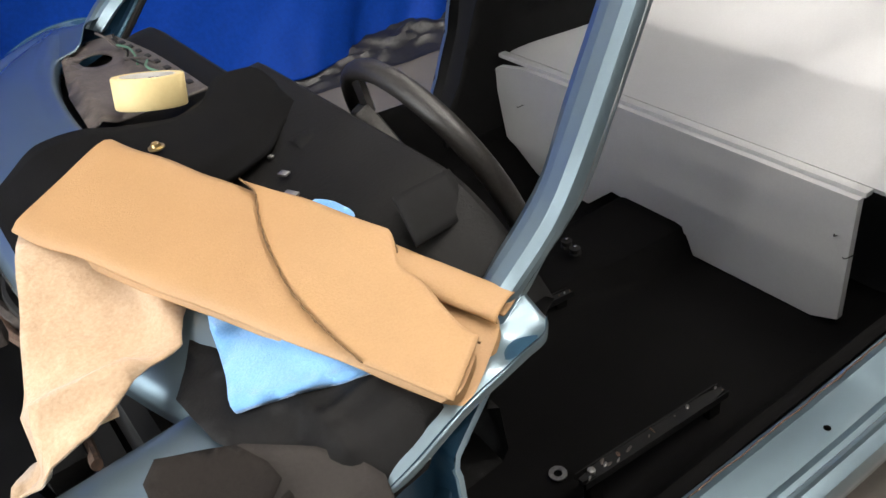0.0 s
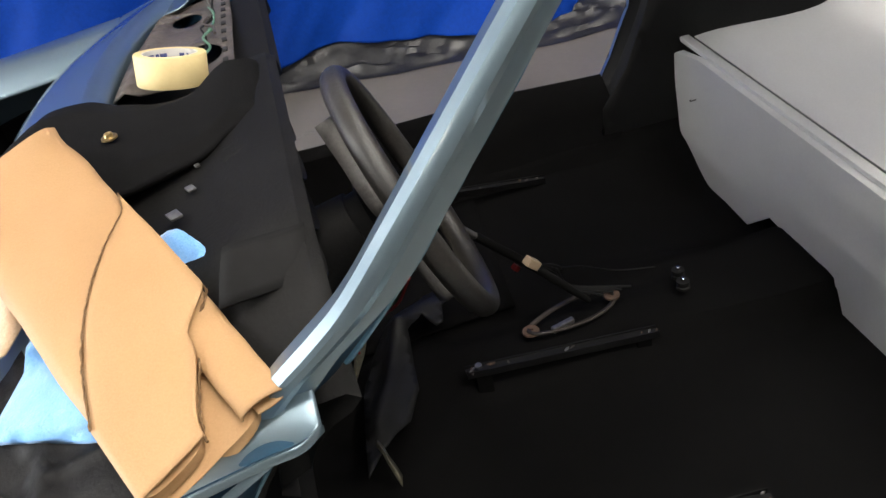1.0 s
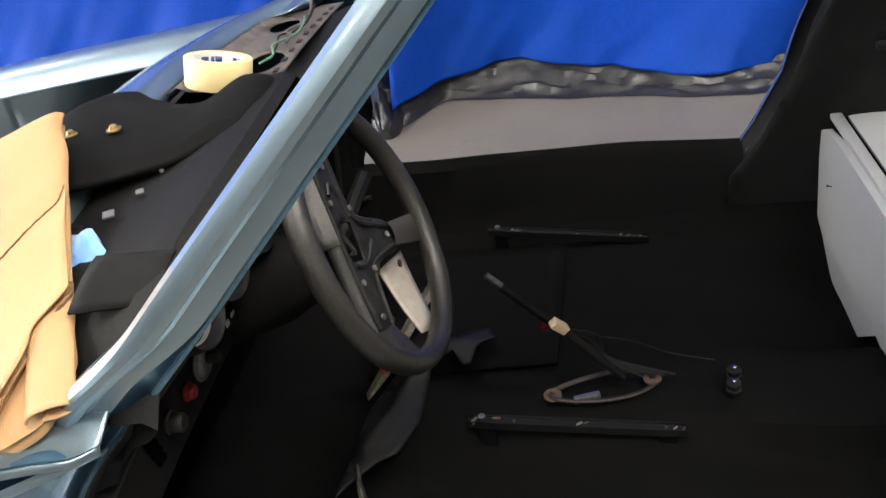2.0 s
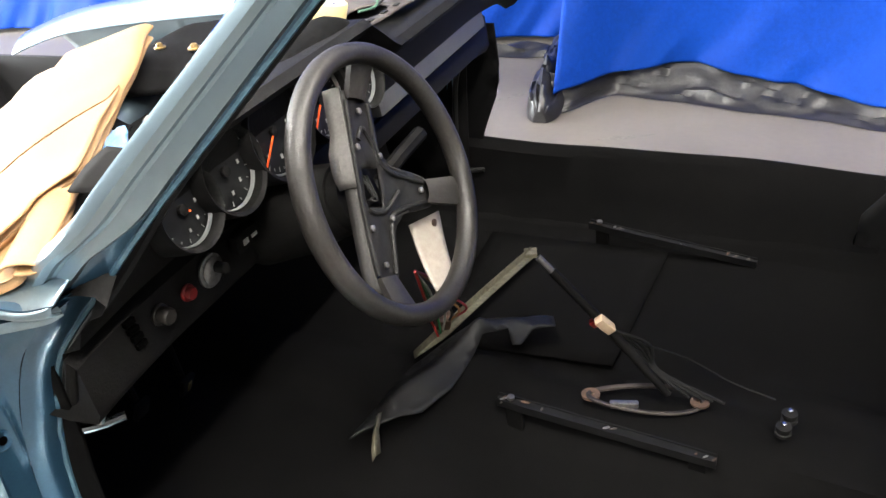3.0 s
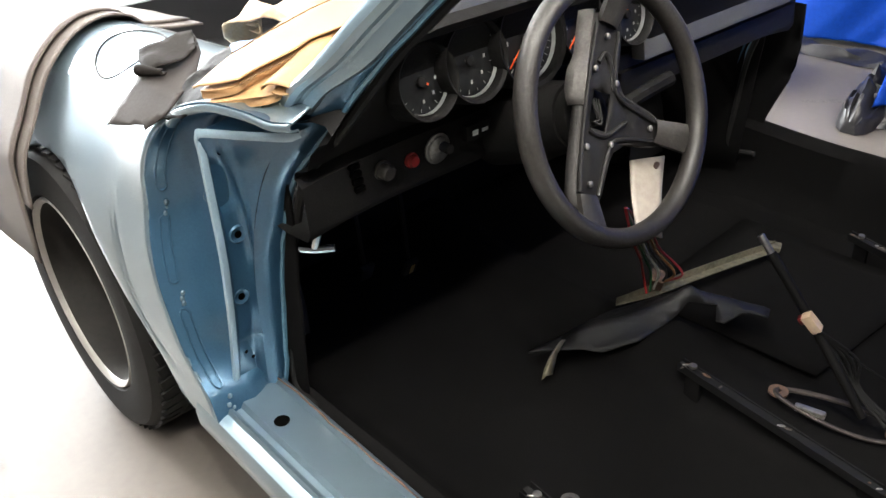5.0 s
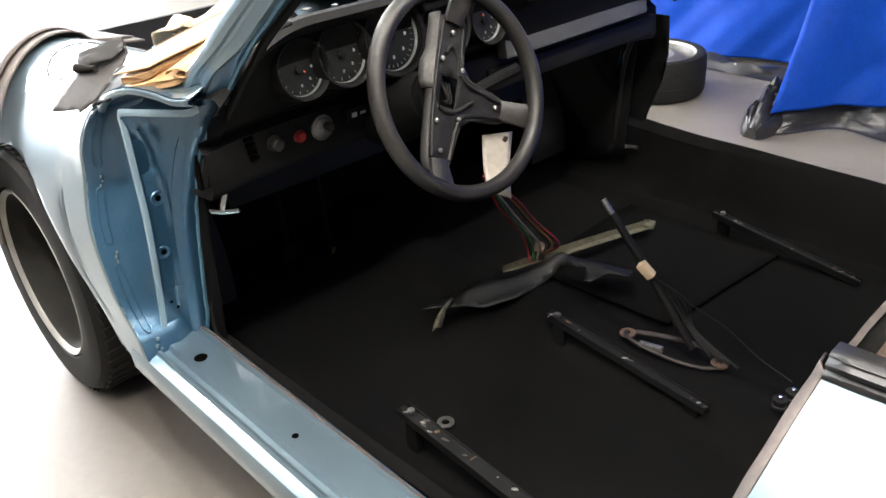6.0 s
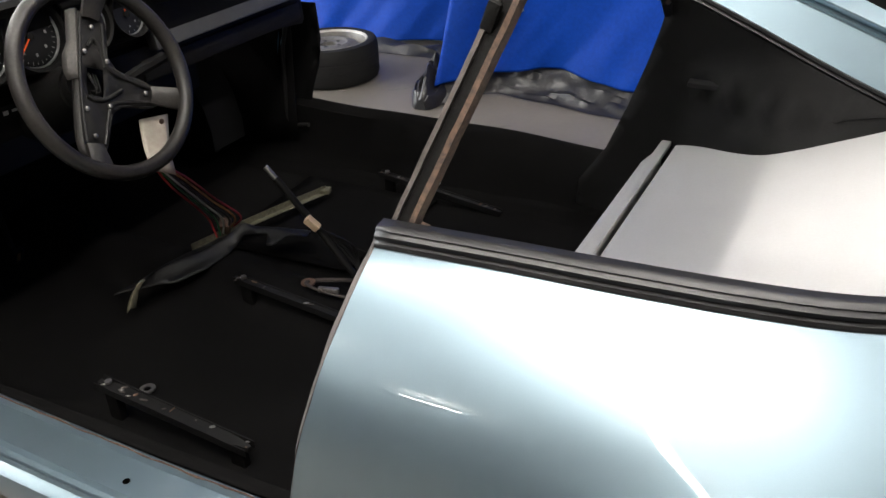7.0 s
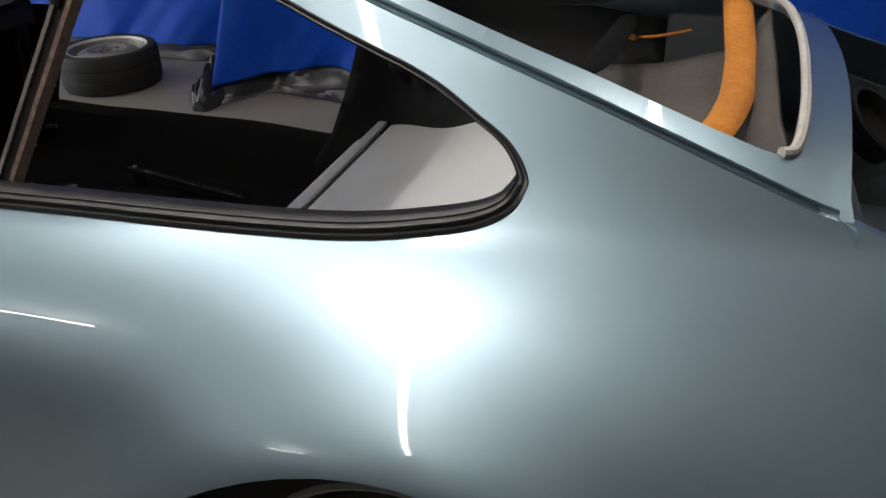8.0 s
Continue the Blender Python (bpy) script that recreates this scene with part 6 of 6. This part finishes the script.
for x, y in ((1.371, 0.010), (1.378, 0.046)):
    kb = empty("anchor_bolt")
    kb.parent = car
    kb["label"] = "black anchor bolt with a bright head on the tunnel"
    bm = bmesh.new()
    lathe(bm, [(0.014, 0.0), (0.014, 0.005), (0.011, 0.006), (0.011, 0.012), (0.013, 0.013), (0.013, 0.018), (0.006, 0.019)], Matrix.Translation((x, y, 0.222)), 20)
    part("bushing", bm, RUBBER, kb)
    bm = bmesh.new()
    lathe(bm, [(0.0045, 0.017), (0.0045, 0.024), (0.003, 0.0255), (0.0001, 0.0255)], Matrix.Translation((x, y, 0.222)), 14)
    part("head", bm, CHROME, kb, "bright bolt head")

wsh = tagged(empty("steel_washer", 0.925, -0.411, 0.190), "loose dull steel washer on the black carpet", "washer")
bm = bmesh.new()
lathe(bm, [(0.008, 0.0), (0.0165, 0.0), (0.0165, 0.0025), (0.008, 0.0025)], None, 28, True)
part("ring", bm, BARE, wsh)

ang = tagged(empty("angle_strip"), "grimy bare metal angle strip lying across the floor", "metal strip")
a, b = Vector((0.688, 0.004, 0.250)), Vector((0.779, 0.462, 0.226))
ax = (b - a).normalized()
sd = ax.cross(Vector((0, 0, 1))).normalized()
OLIVE = mat("grimy_metal", (0.30, 0.28, 0.20), (0.12, 0.11, 0.075), 0.5, 0.5, 16, 120, 0.3)
for nm, o1, o2 in (("leg", sd * 0.018, Vector((0, 0, 0.002))), ("leg", sd * 0.002, Vector((0, 0, 0.018)))):
    bm = bmesh.new()
    rows = []
    for i in range(20):
        f = i / 19
        p = a.lerp(b, f) + Vector((0, 0, 0.004 * math.sin(f * 3)))
        e = min(1, 0.1 + f * 5)
        rows.append([p, p + o1 * e, p + o1 * e + o2, p + o2])
    vs = grid(bm, rows, True)
    bm.faces.new(vs[0])
    bm.faces.new(vs[-1])
    part(nm, bm, OLIVE, ang)
bm = bmesh.new()
box(bm, b + Vector((0.004, -0.01, 0.008)), (0.03, 0.03, 0.012), rot(0, 0, 20), 0.002)
part("end_plate", bm, OLIVE, ang)

SK = [(0.692, -0.260), (0.697, -0.21), (0.702, -0.167), (0.712, -0.10), (0.722, -0.050), (0.755, 0.02), (0.791, 0.082), (0.840, 0.135), (0.888, 0.182), (0.933, 0.179), (0.952, 0.134), (0.915, 0.100), (0.905, 0.055), (0.890, 0.050), (0.870, 0.085), (0.833, 0.040), (0.824, -0.03), (0.819, -0.095), (0.787, -0.161), (0.757, -0.180), (0.726, -0.208)]
skirt = panel("vinyl_skirt", SK, lambda x, y: Vector((x, y, 0.256 + 0.018 * smooth(-0.20, 0.10, y) - 0.03 * smooth(0.10, 0.18, y) + ridge(x, y, (0.73, -0.16), (0.82, 0.06), 0.022, 0.020) + ridge(x, y, (0.82, 0.06), (0.92, 0.16), 0.03, 0.016) + 0.006 * noise.noise(Vector((x * 14, y * 14, 3))))), VINYL, None, 0.012)
skirt.location = (-0.018, 0.020, 0)
solid(skirt, 0.003)
tagged(skirt, "crumpled black vinyl sheet lying on the floor", "vinyl")
bm = bmesh.new()
grid(bm, [[Vector((x, y - 0.007 - w, z)), Vector((x + 0.003, y - 0.003, z + 0.006)), Vector((x + 0.005, y + 0.007 + w, z + 0.001))] for x, y, z, w in ((0.735, -0.205, 0.268, 0.0), (0.742, -0.225, 0.268, 0.001), (0.747, -0.245, 0.262, 0.002), (0.754, -0.262, 0.250, 0.006), (0.760, -0.275, 0.236, 0.005))])
stp = part("strap_end", bm, OLIVE, None)
stp.location = (-0.036, 0.030, -0.005)
solid(stp, 0.002)
tagged(stp, "short crumpled beige strap end under the vinyl", "strap")

har = tagged(empty("wiring_harness"), "loose coloured wires with plugs under the steering column", "wires")
for k, (r_, g_, b_) in enumerate(((0.4, 0.02, 0.02), (0.02, 0.15, 0.05), (0.5, 0.5, 0.45), (0.03, 0.03, 0.03), (0.35, 0.16, 0.05), (0.3, 0.02, 0.03))):
    m_ = mat("wire_sleeve", (r_, g_, b_), None, 0.5)
    bar("wire", [(0.83, -0.19, 0.60), (0.80, -0.12 + 0.01 * k, 0.50), (0.74, 0.0 + 0.012 * k, 0.38), (0.70 + 0.012 * k, 0.07 + 0.01 * k, 0.305), (0.71, 0.075 + 0.012 * k, 0.255)], 0.0026, m_, har, "", 6, 22)
bm = bmesh.new()
box(bm, (0.705, 0.115, 0.268), (0.03, 0.035, 0.03), rot(20, 10, 30), 0.004)
part("plug", bm, RUST, har, "brown plug")

plate = [(0.833, -0.192, 0.683), (0.856, -0.136, 0.679), (0.903, -0.192, 0.575), (0.888, -0.236, 0.600)]
sheet("column_plate", plate, 6, 8, WHITE, wheel, lambda u, v: (0, -0.006 * math.sin(3 * v), 0), 0.003, "white painted bracket plate")
bm = bmesh.new()
lathe(bm, [(0.006, 0), (0.006, 0.003), (0.0001, 0.004)], pose(0.856, -0.157, 0.670, 0, 80, 0), 12)
part("plate_bolt", bm, RUST, wheel, "rusty bolt")

bar("handle_stem", [(0.60, -0.585, 0.660), (0.60, -0.592, 0.625), (0.592, -0.597, 0.598)], 0.006, CHROME, dash, "dull chrome stem", 8)
bar("pull_handle", [(0.572, -0.622, 0.600), (0.590, -0.598, 0.594), (0.612, -0.575, 0.596)], 0.006, CHROME, dash, "dull chrome T-shaped pull handle", 8, 10)
for y, z in ((-0.18, 0.24), (-0.30, 0.28)):
    pd = empty("pedal")
    pd.parent = car
    pd["label"] = "black hanging pedal with worn tip"
    bar("arm", [(0.20, y, 0.58), (0.24, y, 0.42), (0.255, y, z + 0.02)], 0.007, DASH, pd, "", 8, 10)
    bm = bmesh.new()
    box(bm, (0.262, y, z), (0.012, 0.035, 0.045), rot(0, 25, 0), 0.004)
    part("pad", bm, RUBBER, pd)
bm = bmesh.new()
box(bm, (0.264, -0.178, 0.236), (0.008, 0.012, 0.03), rot(0, 25, 0), 0.003)
part("worn_tip", bm, BRASS, pd, "worn brass-coloured tip")
tagged(sheet("floor_mat", [(0.66, 0.12, 0.196), (1.05, 0.14, 0.192), (1.08, 0.575, 0.192), (0.64, 0.575, 0.196)], 10, 10, CARPET, None, lambda u, v: (0, 0, 0.006 + 0.003 * noise.noise(Vector((u * 5, v * 5, 0)))), 0.006), "charcoal felt mat on the passenger floor", "mat")

# scuffs on the workshop floor and wire ends on the board
SCUFF_DIRT = mat("floor_scuff_dirt", (0.13, 0.12, 0.105), (0.20, 0.188, 0.168), 0.7, 0, 30, 120, 0.05)
random.seed(31)
for x, y, ln, wd, turn in ((-0.16, -1.05, 0.16, 0.010, 14), (0.02, -1.10, 0.10, 0.012, 20), (0.13, -1.14, 0.14, 0.016, 10), (0.74, 1.62, 0.12, 0.016, 20), (0.86, 1.50, 0.16, 0.010, -25), (0.60, 1.42, 0.020, 0.014, 0), (1.02, 1.30, 0.10, 0.012, 15), (0.2, 1.95, 0.12, 0.02, 40)):
    q = [(ln * math.cos(a) * random.uniform(0.6, 1.1), wd * math.sin(a) * random.uniform(0.5, 1.3)) for a in [2 * math.pi * k / 16 for k in range(16)]]
    ca, sa = math.cos(radians(turn)), math.sin(radians(turn))
    bm = bmesh.new()
    bm.faces.new([bm.verts.new((x + a * ca - b * sa, y + a * sa + b * ca, 0.0012)) for a, b in q])
    part("scuff_mark", bm, SCUFF_DIRT, floor, "dark scuff on the floor", False)
for y, z, dy, dz in ((0.575, 0.305, -0.05, 0.02), (-0.447, 0.285, -0.04, 0.03), (-0.43, 0.335, -0.012, 0.004)):
    bm = bmesh.new()
    tube(bm, [(1.686, y, z), (1.665, y + 0.5 * dy, z + 0.3 * dz), (1.668, y + dy, z + dz)], 0.0012, 5, 8)
    part("wire_end", bm, RUBBER, board, "thin dark wire end")
